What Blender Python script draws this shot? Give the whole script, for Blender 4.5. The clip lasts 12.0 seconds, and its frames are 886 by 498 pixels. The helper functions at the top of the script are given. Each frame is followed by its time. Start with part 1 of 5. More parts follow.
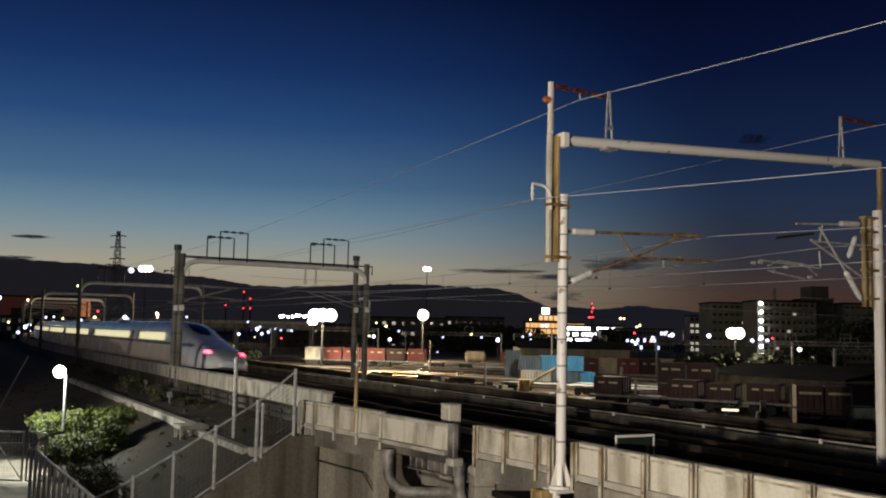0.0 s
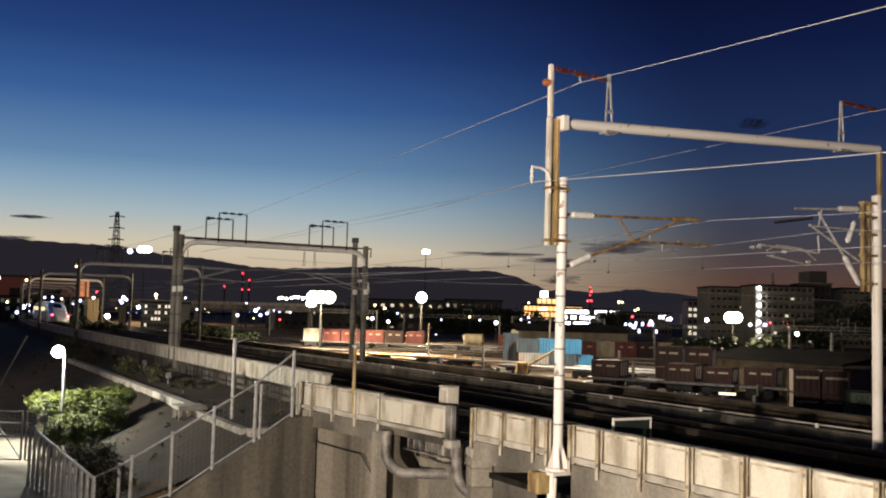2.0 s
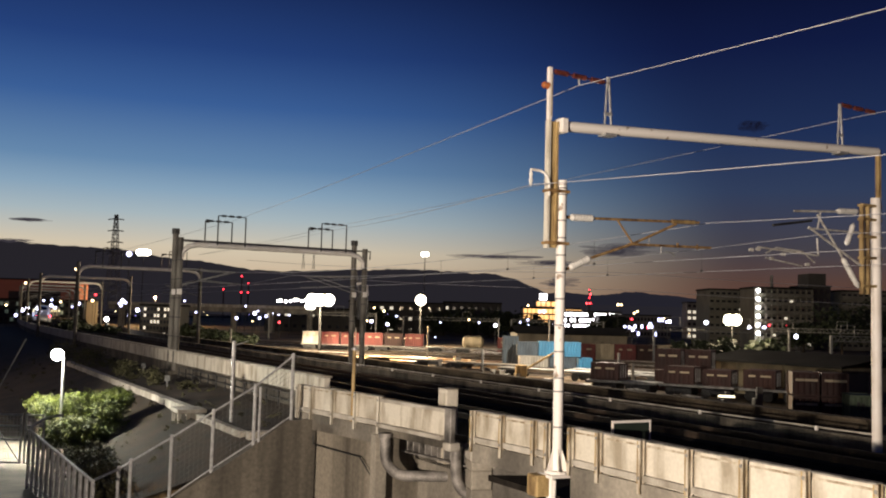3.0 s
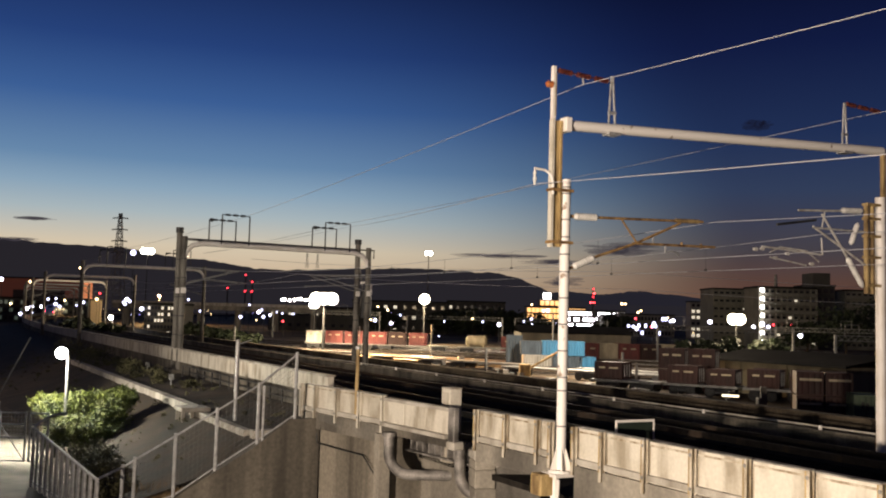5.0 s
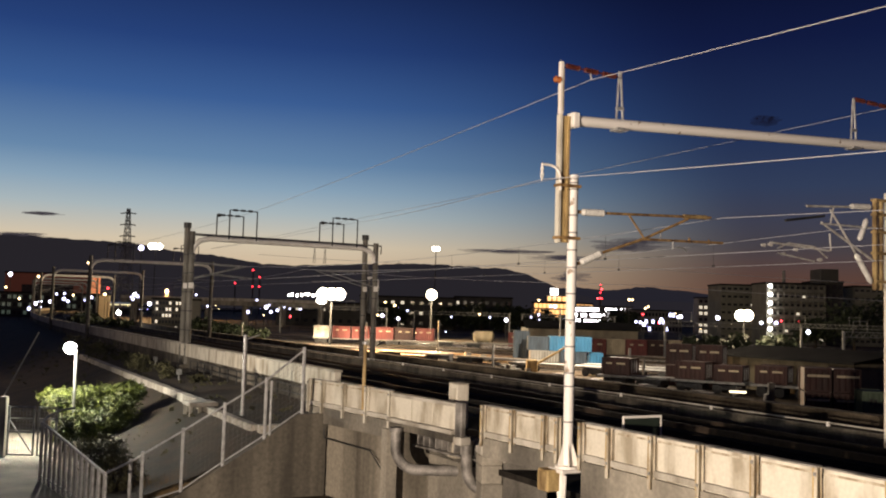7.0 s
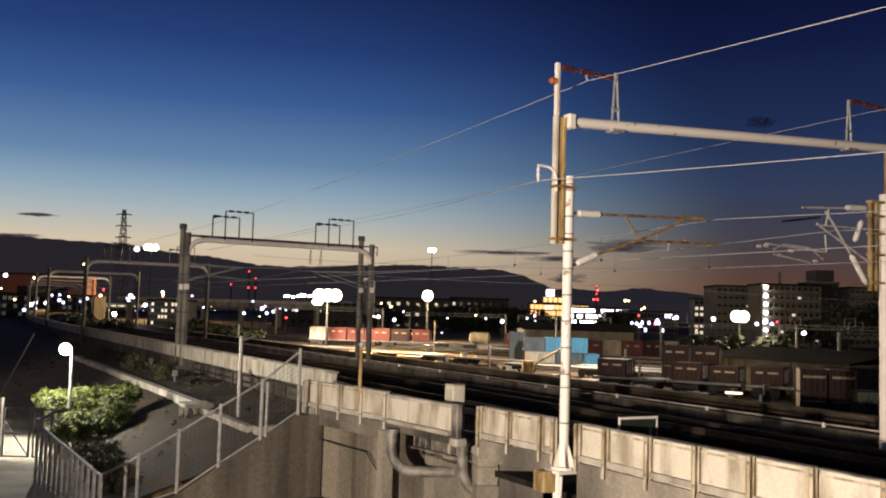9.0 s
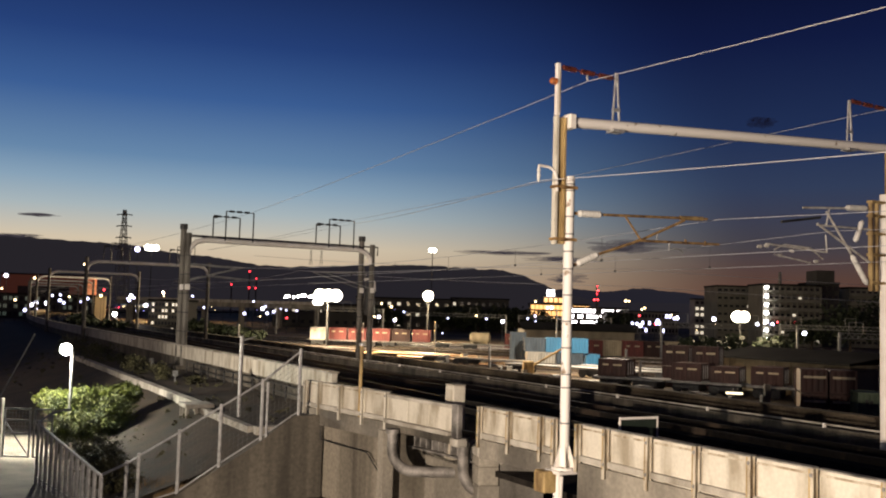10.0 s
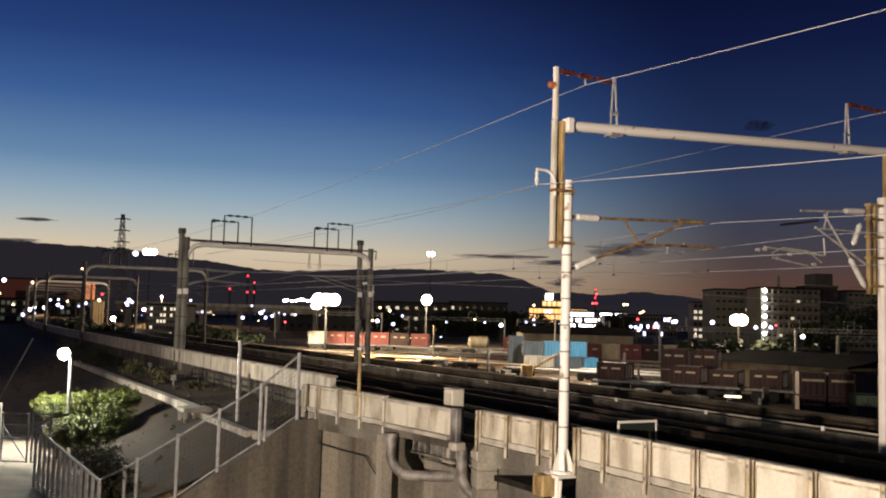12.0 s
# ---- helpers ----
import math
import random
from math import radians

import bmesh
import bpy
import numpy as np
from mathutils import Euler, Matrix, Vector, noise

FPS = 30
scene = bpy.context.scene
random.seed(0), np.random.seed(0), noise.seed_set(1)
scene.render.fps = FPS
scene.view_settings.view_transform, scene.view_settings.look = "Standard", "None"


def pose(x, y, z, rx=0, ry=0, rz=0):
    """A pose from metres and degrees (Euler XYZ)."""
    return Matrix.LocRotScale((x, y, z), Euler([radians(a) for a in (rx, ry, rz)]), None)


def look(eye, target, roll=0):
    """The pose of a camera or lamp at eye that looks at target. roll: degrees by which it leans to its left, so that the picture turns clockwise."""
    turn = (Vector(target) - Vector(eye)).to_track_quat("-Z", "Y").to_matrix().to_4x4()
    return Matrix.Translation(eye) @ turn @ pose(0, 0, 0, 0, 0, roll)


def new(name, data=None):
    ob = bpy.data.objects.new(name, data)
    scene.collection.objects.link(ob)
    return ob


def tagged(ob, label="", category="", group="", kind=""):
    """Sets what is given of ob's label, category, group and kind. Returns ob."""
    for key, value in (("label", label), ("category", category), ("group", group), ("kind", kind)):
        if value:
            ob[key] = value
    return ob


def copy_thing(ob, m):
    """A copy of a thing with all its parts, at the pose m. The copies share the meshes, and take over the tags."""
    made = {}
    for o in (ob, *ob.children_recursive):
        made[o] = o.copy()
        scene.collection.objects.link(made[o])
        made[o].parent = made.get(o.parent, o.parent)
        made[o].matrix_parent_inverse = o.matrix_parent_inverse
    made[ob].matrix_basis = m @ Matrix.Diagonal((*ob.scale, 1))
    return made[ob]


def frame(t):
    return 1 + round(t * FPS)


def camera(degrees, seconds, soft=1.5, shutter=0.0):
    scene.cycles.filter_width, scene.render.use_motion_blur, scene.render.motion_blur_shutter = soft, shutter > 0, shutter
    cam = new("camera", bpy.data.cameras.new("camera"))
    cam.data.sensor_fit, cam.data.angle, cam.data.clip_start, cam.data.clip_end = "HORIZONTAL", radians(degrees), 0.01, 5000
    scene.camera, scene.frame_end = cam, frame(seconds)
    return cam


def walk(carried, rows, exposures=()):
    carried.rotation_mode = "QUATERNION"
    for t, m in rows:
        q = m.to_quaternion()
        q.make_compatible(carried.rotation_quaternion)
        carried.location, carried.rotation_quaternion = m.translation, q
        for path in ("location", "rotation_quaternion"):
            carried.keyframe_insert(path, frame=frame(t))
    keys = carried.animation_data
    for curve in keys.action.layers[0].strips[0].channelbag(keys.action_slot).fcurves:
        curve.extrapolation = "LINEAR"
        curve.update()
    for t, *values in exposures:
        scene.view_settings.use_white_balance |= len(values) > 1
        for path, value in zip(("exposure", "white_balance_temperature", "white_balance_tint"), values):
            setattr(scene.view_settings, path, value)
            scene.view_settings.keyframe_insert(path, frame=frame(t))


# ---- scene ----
# The camera stands at one spot, held by hand, and only turns a little.
cam = camera(50.0, 12.0, soft=2.0, shutter=0.6)


def at(yaw, pitch, roll):
    return pose(0, 0, 6, 0, 0, yaw) @ pose(0, 0, 0, 90 + pitch) @ pose(0, 0, 0, 0, 0, roll)


TURNS = [
    (0.0, -0.213, 5.057, 1.252), (0.5, -0.210, 5.163, 1.255), (1.0, -0.279, 4.505, 1.484), (1.5, -0.325, 3.921, 1.643),
    (2.0, -0.307, 4.010, 1.588), (2.5, -0.349, 4.271, 1.546), (3.0, -0.352, 4.173, 1.549), (5.0, -0.128, 4.109, 1.619),
    (5.5, -0.123, 4.185, 1.574), (6.0, 0.186, 4.046, 1.661), (6.5, 0.466, 3.542, 1.829), (7.0, 0.299, 3.827, 1.720),
    (9.0, 0.066, 3.905, 1.705), (9.5, 0.094, 3.925, 1.708), (10.0, 0.094, 3.916, 1.711), (10.5, 0.095, 3.939, 1.655),
    (11.0, 0.021, 4.045, 1.628), (11.5, 0.017, 4.053, 1.656), (12.0, 0.000, 4.150, 1.600)]
walk(cam, [(t, at(*turn)) for t, *turn in TURNS],
     exposures=[(0.0, -0.75, 6080, 6), (0.5, -0.45, 6120, 6), (1.0, -0.12, 6150, 9), (1.5, 0.02, 6300, 10), (3.0, 0.04, 6500, 12), (6.5, 0.04, 6700, 13), (12.0, 0.02, 6640, 13)])

# ---- world: the sky after sunset, glowing low ahead ----
world = bpy.data.worlds.new("dusk")
scene.world = world
world.use_nodes = True
wn, wl = world.node_tree.nodes, world.node_tree.links
wn.clear()


def ramp_node(nodes, stops):
    r = nodes.new("ShaderNodeValToRGB")
    e = r.color_ramp.elements
    while len(e) < len(stops):
        e.new(0.5)
    for el, (p, c) in zip(e, stops):
        el.position, el.color = p, (*c, 1)
    return r


def build_sky():
    coord = wn.new("ShaderNodeTexCoord")
    sep = wn.new("ShaderNodeSeparateXYZ")
    wl.new(coord.outputs["Generated"], sep.inputs[0])
    up = wn.new("ShaderNodeMapRange")
    up.inputs["From Min"].default_value, up.inputs["From Max"].default_value = 0.0, 0.5
    wl.new(sep.outputs["Z"], up.inputs["Value"])
    bright = ramp_node(wn, [(0.0, (0.52, 0.32, 0.17)), (0.13, (0.62, 0.54, 0.40)), (0.16, (0.50, 0.50, 0.44)), (0.195, (0.37, 0.455, 0.485)), (0.245, (0.235, 0.36, 0.475)),
                            (0.30, (0.125, 0.24, 0.40)), (0.42, (0.041, 0.112, 0.30)), (0.53, (0.018, 0.054, 0.195)), (0.68, (0.009, 0.023, 0.096)), (1.0, (0.004, 0.009, 0.04))])
    dim = ramp_node(wn, [(0.0, (0.125, 0.052, 0.033)), (0.09, (0.092, 0.050, 0.040)), (0.15, (0.056, 0.050, 0.060)), (0.27, (0.029, 0.046, 0.097)),
                         (0.38, (0.0132, 0.0275, 0.084)), (0.55, (0.0050, 0.0103, 0.050)), (0.70, (0.0024, 0.0042, 0.022)), (1.0, (0.003, 0.005, 0.022))])
    wl.new(up.outputs[0], bright.inputs[0])
    wl.new(up.outputs[0], dim.inputs[0])
    side = wn.new("ShaderNodeVectorMath")
    side.operation = "DOT_PRODUCT"
    side.inputs[1].default_value = (math.sin(radians(-21)), math.cos(radians(-21)), 0)
    wl.new(coord.outputs["Generated"], side.inputs[0])
    fade = wn.new("ShaderNodeMapRange")
    fade.interpolation_type = "SMOOTHSTEP"
    fade.inputs["From Min"].default_value, fade.inputs["From Max"].default_value = 0.77, 0.992
    wl.new(side.outputs["Value"], fade.inputs["Value"])
    mix = wn.new("ShaderNodeMix")
    mix.data_type = "RGBA"
    wl.new(fade.outputs[0], mix.inputs[0])
    wl.new(dim.outputs[0], mix.inputs[6])
    wl.new(bright.outputs[0], mix.inputs[7])
    back = wn.new("ShaderNodeBackground")
    back.inputs[1].default_value = 1.0
    wl.new(mix.outputs[2], back.inputs[0])
    out = wn.new("ShaderNodeOutputWorld")
    wl.new(back.outputs[0], out.inputs[0])


build_sky()


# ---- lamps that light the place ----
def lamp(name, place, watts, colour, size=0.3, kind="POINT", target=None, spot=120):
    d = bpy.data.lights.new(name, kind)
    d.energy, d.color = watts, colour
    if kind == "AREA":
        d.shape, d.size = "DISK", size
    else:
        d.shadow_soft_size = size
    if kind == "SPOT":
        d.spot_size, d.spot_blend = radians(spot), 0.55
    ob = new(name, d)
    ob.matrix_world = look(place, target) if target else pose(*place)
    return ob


WARM, COOL, SODIUM = (1.0, 0.84, 0.62), (0.92, 0.95, 1.0), (1.0, 0.62, 0.25)
# Unseen lamp behind the camera, assumed from the lit wall and mast.
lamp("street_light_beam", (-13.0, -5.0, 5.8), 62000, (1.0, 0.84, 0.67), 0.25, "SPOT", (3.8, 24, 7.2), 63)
# Unseen spot added at the left to brighten parapet band and portal.
lamp("parapet_fill_beam", (-26.0, 27.0, 6.5), 30000, (1.0, 0.88, 0.72), 0.25, "SPOT", (-11.0, 55, 7.6), 42)
lamp("track_lamp_beam", (-56.3, 163.2, 4.5), 900, (0.95, 0.97, 1.0), 0.2)
lamp("gate_lamp_beam", (-20.5, 40.5, 5.0), 8000, (1.0, 0.93, 0.74), 0.2, "SPOT", (-17.6, 39.6, 0), 75)
# Unseen fill added to lift the dark ground at the far left.
lamp("west_fill_beam", (-38.0, 64.0, 7.5), 1500, (1.0, 0.80, 0.62), 0.3)
lamp("path_lamp_beam", (-15.75, 38.9, 3.95), 2100, (1.0, 0.98, 0.82), 0.12)


# ---- materials ----
def mat(name, colour, rough=0.7, metal=0.0, vary=0.25, scale=3.0, bump=0.0, grain=40.0, tint=None, streak=0.0, emit=None, power=0.0, coat=0.0, spec=0.5, cut=(0.32, 0.62)):
    """A procedural surface: colour varied at two sizes, an optional second tint in stains, fine relief."""
    m = bpy.data.materials.new(name)
    m.use_nodes = True
    n, l = m.node_tree.nodes, m.node_tree.links
    b = n["Principled BSDF"]
    b.inputs["Roughness"].default_value, b.inputs["Metallic"].default_value = rough, metal
    b.inputs["Coat Weight"].default_value, b.inputs["Specular IOR Level"].default_value = coat, spec
    if emit:
        b.inputs["Base Color"].default_value = (*colour, 1)
        b.inputs["Emission Color"].default_value, b.inputs["Emission Strength"].default_value = (*emit, 1), power
        return m
    co = n.new("ShaderNodeTexCoord")
    info = n.new("ShaderNodeObjectInfo")
    shift = n.new("ShaderNodeVectorMath")
    shift.operation = "MULTIPLY_ADD"
    comb = n.new("ShaderNodeCombineXYZ")
    for k in range(3):
        l.new(info.outputs["Random"], comb.inputs[k])
    l.new(comb.outputs[0], shift.inputs[0])
    shift.inputs[1].default_value = (37, 19, 53)
    l.new(co.outputs["Object"], shift.inputs[2])
    stretch = n.new("ShaderNodeMapping")
    stretch.inputs["Scale"].default_value = (1, 1, (1, 0.3, 0.07)[int(streak)])
    l.new(shift.outputs[0], stretch.inputs[0])
    big = n.new("ShaderNodeTexNoise")
    big.inputs["Scale"].default_value, big.inputs["Detail"].default_value = scale, 6
    l.new(stretch.outputs[0], big.inputs["Vector"])
    fine = n.new("ShaderNodeTexNoise")
    fine.inputs["Scale"].default_value, fine.inputs["Detail"].default_value = grain, 4
    l.new(shift.outputs[0], fine.inputs["Vector"])
    dark = tuple(c * (1 - vary) for c in (tint or colour))
    lite = tuple(min(1, c * (1 + vary * 0.6)) for c in colour)
    r = ramp_node(n, [(cut[0], dark), (cut[1], lite)])
    l.new(big.outputs[0], r.inputs[0])
    mul = n.new("ShaderNodeMix")
    mul.data_type, mul.blend_type = "RGBA", "MULTIPLY"
    mul.inputs[0].default_value = min(1, vary * 1.6)
    l.new(r.outputs[0], mul.inputs[6])
    l.new(fine.outputs[0], mul.inputs[7])
    l.new(mul.outputs[2], b.inputs["Base Color"])
    rr = n.new("ShaderNodeMapRange")
    rr.inputs["To Min"].default_value, rr.inputs["To Max"].default_value = max(0, rough - 0.12), min(1, rough + 0.12)
    l.new(big.outputs[0], rr.inputs["Value"])
    l.new(rr.outputs[0], b.inputs["Roughness"])
    if bump:
        bp = n.new("ShaderNodeBump")
        bp.inputs["Strength"].default_value, bp.inputs["Distance"].default_value = bump, 0.02
        l.new(fine.outputs[0], bp.inputs["Height"])
        l.new(bp.outputs[0], b.inputs["Normal"])
    return m


def glow(name, colour, power):
    return mat(name, (0.8, 0.8, 0.8), emit=colour, power=power)


CONCRETE = mat("concrete", (0.34, 0.31, 0.255), 0.85, vary=0.38, scale=0.55, bump=0.12, grain=10, tint=(0.20, 0.18, 0.15), streak=1)
DARKCONC = mat("stained_shade_concrete", (0.155, 0.137, 0.108), 0.85, vary=0.45, scale=1.1, bump=0.12, grain=9, tint=(0.07, 0.06, 0.046), streak=2)
WEATHERED = mat("weathered_concrete", (0.27, 0.24, 0.19), 0.85, vary=0.4, scale=0.9, bump=0.15, grain=9, tint=(0.12, 0.102, 0.077), streak=2, cut=(0.38, 0.60))
PALE = mat("pale_concrete", (0.52, 0.49, 0.43), 0.8, vary=0.3, scale=1.4, bump=0.25, grain=40, tint=(0.40, 0.36, 0.29), streak=1)
PANEL = mat("panel_paint", (0.60, 0.565, 0.48), 0.65, vary=0.2, scale=2.0, bump=0.08, grain=14, tint=(0.44, 0.385, 0.29), streak=1, cut=(0.36, 0.56))
GALV = mat("galvanised_steel", (0.50, 0.50, 0.50), 0.5, 0.5, vary=0.3, scale=6, grain=60, bump=0.1)
WHITE = mat("white_paint", (0.78, 0.75, 0.71), 0.5, vary=0.06, scale=1.3, grain=50, tint=(0.72, 0.67, 0.60), bump=0.08)
SCUFFED = mat("scuffed_white_paint", (0.78, 0.75, 0.71), 0.5, vary=0.1, scale=2.6, grain=50, tint=(0.30, 0.22, 0.15), bump=0.1, cut=(0.30, 0.345))
RUST = mat("rusty_steel", (0.42, 0.26, 0.10), 0.8, 0.1, vary=0.5, scale=5, grain=50, tint=(0.24, 0.11, 0.04), bump=0.3, streak=1)
STAINED = mat("stained_paint", (0.58, 0.53, 0.43), 0.65, vary=0.4, scale=5, grain=40, tint=(0.46, 0.33, 0.17), streak=1)
OCHRE = mat("ochre_paint", (0.50, 0.36, 0.16), 0.7, vary=0.4, scale=4, grain=40, tint=(0.30, 0.18, 0.07), streak=1)
ORANGEINS = mat("orange_insulator", (0.42, 0.13, 0.03), 0.45, vary=0.3, scale=8)
REDINS = mat("red_insulator", (0.13, 0.032, 0.022), 0.4, vary=0.3, scale=8)
PORCELAIN = mat("porcelain", (0.75, 0.74, 0.70), 0.3, vary=0.12, scale=8)
GREYSTEEL = mat("grey_steel", (0.30, 0.30, 0.29), 0.6, 0.2, vary=0.35, scale=3, grain=50, bump=0.1)
DARKSTEEL = mat("dark_steel", (0.06, 0.06, 0.06), 0.6, 0.3, vary=0.4, scale=4)
WIRE = mat("copper_wire", (0.42, 0.42, 0.44), 0.6, 0.1, vary=0.05, scale=0.5)
PALESTEEL = mat("pale_steel", (0.56, 0.55, 0.52), 0.55, vary=0.2, scale=5, grain=50, tint=(0.42, 0.38, 0.32))
MASTGREY = mat("mast_grey", (0.20, 0.185, 0.16), 0.7, 0.1, vary=0.45, scale=1.6, grain=30, tint=(0.11, 0.095, 0.075), streak=1)
DULLGALV = mat("weathered_galvanised", (0.35, 0.33, 0.305), 0.6, 0.25, vary=0.45, scale=2.2, grain=30, bump=0.15, tint=(0.13, 0.12, 0.11))
BALLAST = mat("ballast", (0.030, 0.026, 0.022), 0.95, vary=0.5, scale=2.5, bump=0.8, grain=18, spec=0.1)
DULLRAIL = mat("dull_rail", (0.05, 0.035, 0.025), 0.75, 0.2, vary=0.3, scale=6, spec=0.2)
RAILMAT = mat("rail_steel", (0.35, 0.32, 0.30), 0.3, 0.9, vary=0.3, scale=6)
ASPHALT = mat("asphalt", (0.07, 0.068, 0.064), 0.9, vary=0.4, scale=0.7, bump=0.5, grain=60)
GROUNDMAT = mat("yard_earth", (0.17, 0.13, 0.09), 0.8, vary=0.6, scale=0.05, bump=0.3, grain=3, tint=(0.04, 0.035, 0.03), spec=0.15)
PATHMAT = mat("path_concrete", (0.24, 0.22, 0.18), 0.9, vary=0.4, scale=0.8, bump=0.4, grain=30)
EARTH = mat("bank_earth", (0.074, 0.052, 0.033), 0.95, vary=0.55, scale=0.8, bump=0.8, grain=9, tint=(0.08, 0.068, 0.045))
LEAF = mat("leaf", (0.135, 0.160, 0.018), 0.6, vary=0.5, scale=2.5, grain=20, tint=(0.05, 0.09, 0.02))
DARKLEAF = mat("dark_leaf", (0.030, 0.045, 0.018), 0.7, vary=0.5, scale=0.6, grain=5)
WEED = mat("weed", (0.11, 0.105, 0.045), 0.8, vary=0.5, scale=1.5, grain=12, tint=(0.07, 0.06, 0.03))
DRYGRASS = mat("dry_grass", (0.30, 0.20, 0.09), 0.9, vary=0.4, scale=3)
# Evening haze is put into both hill materials as faint emission.
HILL = mat("haze_glow_hill", (0.05, 0.055, 0.06), 1.0, emit=(0.84, 0.76, 0.90), power=0.021)
FARHILL = mat("haze_glow_far_hill", (0.05, 0.055, 0.06), 1.0, emit=(0.75, 0.72, 1.0), power=0.021)


# Clouds carry their evening tone as faint emission mixed with transparency.
def cloud_mat(name, colour, cover):
    m = bpy.data.materials.new(name)
    m.use_nodes = True
    n, l = m.node_tree.nodes, m.node_tree.links
    n.clear()
    e, t, x, o = n.new("ShaderNodeEmission"), n.new("ShaderNodeBsdfTransparent"), n.new("ShaderNodeMixShader"), n.new("ShaderNodeOutputMaterial")
    e.inputs[0].default_value = (*colour, 1)
    x.inputs[0].default_value = cover
    l.new(t.outputs[0], x.inputs[1])
    l.new(e.outputs[0], x.inputs[2])
    l.new(x.outputs[0], o.inputs[0])
    return m


CLOUD = cloud_mat("low_cloud", (0.050, 0.044, 0.055), 0.16)
HIGHCLOUD = cloud_mat("high_cloud", (0.008, 0.010, 0.028), 0.14)
BODYWHITE = mat("train_white", (0.74, 0.75, 0.76), 0.25, vary=0.06, scale=0.6, grain=8, coat=0.4)
BLUEBAND = mat("blue_band", (0.03, 0.05, 0.22), 0.3, vary=0.1, scale=1)
BLACKGLASS = mat("dark_glass", (0.01, 0.01, 0.012), 0.08, vary=0.1, scale=1)
SKIRT = mat("underframe", (0.05, 0.05, 0.055), 0.7, vary=0.4, scale=2)
TAIL = glow("tail_red", (1.0, 0.03, 0.06), 30)
CABINLIGHT = glow("cabin_light", (1.0, 0.84, 0.45), 1.35)
WHITELIGHT = glow("white_light", (1.0, 0.96, 0.90), 40)
COOLLIGHT = glow("cool_light", (0.62, 0.64, 1.0), 5)
BLUELIGHT = glow("blue_white_light", (0.36, 0.33, 1.0), 2.4)
WARMLIGHT = glow("warm_light", (1.0, 0.72, 0.36), 8)
REDLIGHT = glow("red_light", (1.0, 0.03, 0.05), 8)
ORANGELIGHT = glow("orange_light", (1.0, 0.52, 0.17), 2.0)
WINDOWLIGHT = glow("window_light", (1.0, 0.88, 0.66), 0.8)


# ---- mesh helpers ----
def mesh_of(bm, name, material, smooth=False):
    me = bpy.data.meshes.new(name)
    bm.to_mesh(me)
    bm.free()
    for m in material if isinstance(material, (list, tuple)) else [material]:
        me.materials.append(m)
    if smooth:
        for p in me.polygons:
            p.use_smooth = True
        me.set_sharp_from_angle(angle=radians(42))
    return me


def part(name, bm, material, parent=None, label="", smooth=False, m=None):
    ob = new(name, mesh_of(bm, name, material, smooth))
    if m is not None:
        ob.matrix_basis = m
    if parent is not None:
        ob.parent = parent
    if label:
        tagged(ob, label)
    return ob


def share(name, me, parent, m):
    ob = new(name, me)
    ob.parent, ob.matrix_basis = parent, m
    return ob


def thing(name, m, label, category, group="", kind=""):
    ob = new(name)
    ob.empty_display_size = 0.2
    ob.matrix_basis = m
    return tagged(ob, label, category, group, kind)


def box(bm, lo, hi, bevel=0.0, m=None):
    """A box from corner lo to corner hi, its edges rounded by bevel."""
    got = bmesh.ops.create_cube(bm, size=1.0)["verts"]
    size = Vector(hi) - Vector(lo)
    mid = (Vector(hi) + Vector(lo)) / 2
    for v in got:
        v.co = Vector((v.co.x * size.x, v.co.y * size.y, v.co.z * size.z)) + mid
    if bevel:
        edges = list({e for v in got for e in v.link_edges})
        got = list({v for f in bmesh.ops.bevel(bm, geom=edges, offset=bevel, segments=1, affect="EDGES", profile=0.5)["faces"] for v in f.verts})
    if m is not None:
        bmesh.ops.transform(bm, matrix=m, verts=list(got))
    return got


def boxed(*args, **kw):
    bm = bmesh.new()
    box(bm, *args, **kw)
    return bm


def tube(bm, path, radius, sides=8, radii=None):
    """A round tube along a list of points."""
    pts = [Vector(p) for p in path]
    rings, side = [], None
    for i, p in enumerate(pts):
        d = (pts[min(i + 1, len(pts) - 1)] - pts[max(i - 1, 0)]).normalized()
        if side is None:
            side = d.cross(Vector((0, 0, 1)) if abs(d.z) < 0.95 else Vector((0, 1, 0)))
        side = (side - d * side.dot(d)).normalized()
        other = side.cross(d)
        r = radii[i] if radii else radius
        rings.append([bm.verts.new(p + (side * math.cos(a) + other * math.sin(a)) * r) for a in (2 * math.pi * k / sides for k in range(sides))])
    for a, b in zip(rings, rings[1:]):
        for k in range(sides):
            bm.faces.new((a[k], a[(k + 1) % sides], b[(k + 1) % sides], b[k]))
    bm.faces.new(rings[0][::-1])
    bm.faces.new(rings[-1])
    return bm


def tubed(path, radius, sides=8, radii=None):
    return tube(bmesh.new(), path, radius, sides, radii)


def sphered(radius, place=(0, 0, 0), detail=2):
    bm = bmesh.new()
    bmesh.ops.create_icosphere(bm, subdivisions=detail, radius=radius)
    bmesh.ops.translate(bm, verts=bm.verts, vec=place)
    return bm


def strip(bm, rows):
    """Faces between rows of points of equal length."""
    vs = [[bm.verts.new(p) for p in row] for row in rows]
    for a, b in zip(vs, vs[1:]):
        for k in range(len(a) - 1):
            bm.faces.new((a[k], a[k + 1], b[k + 1], b[k]))
    return bm


# ---- the line of the railway: s metres along, off metres to its right ----
TABLE = [(-15.0, 65.0)]
for k in range(1, 1000):
    hd = radians(-28.5 + 0.04 * max(0, k - 40))
    TABLE.append((TABLE[-1][0] + math.sin(hd), TABLE[-1][1] + math.cos(hd)))


def heading(s):
    return -28.5 + 0.04 * max(0, s - 40)


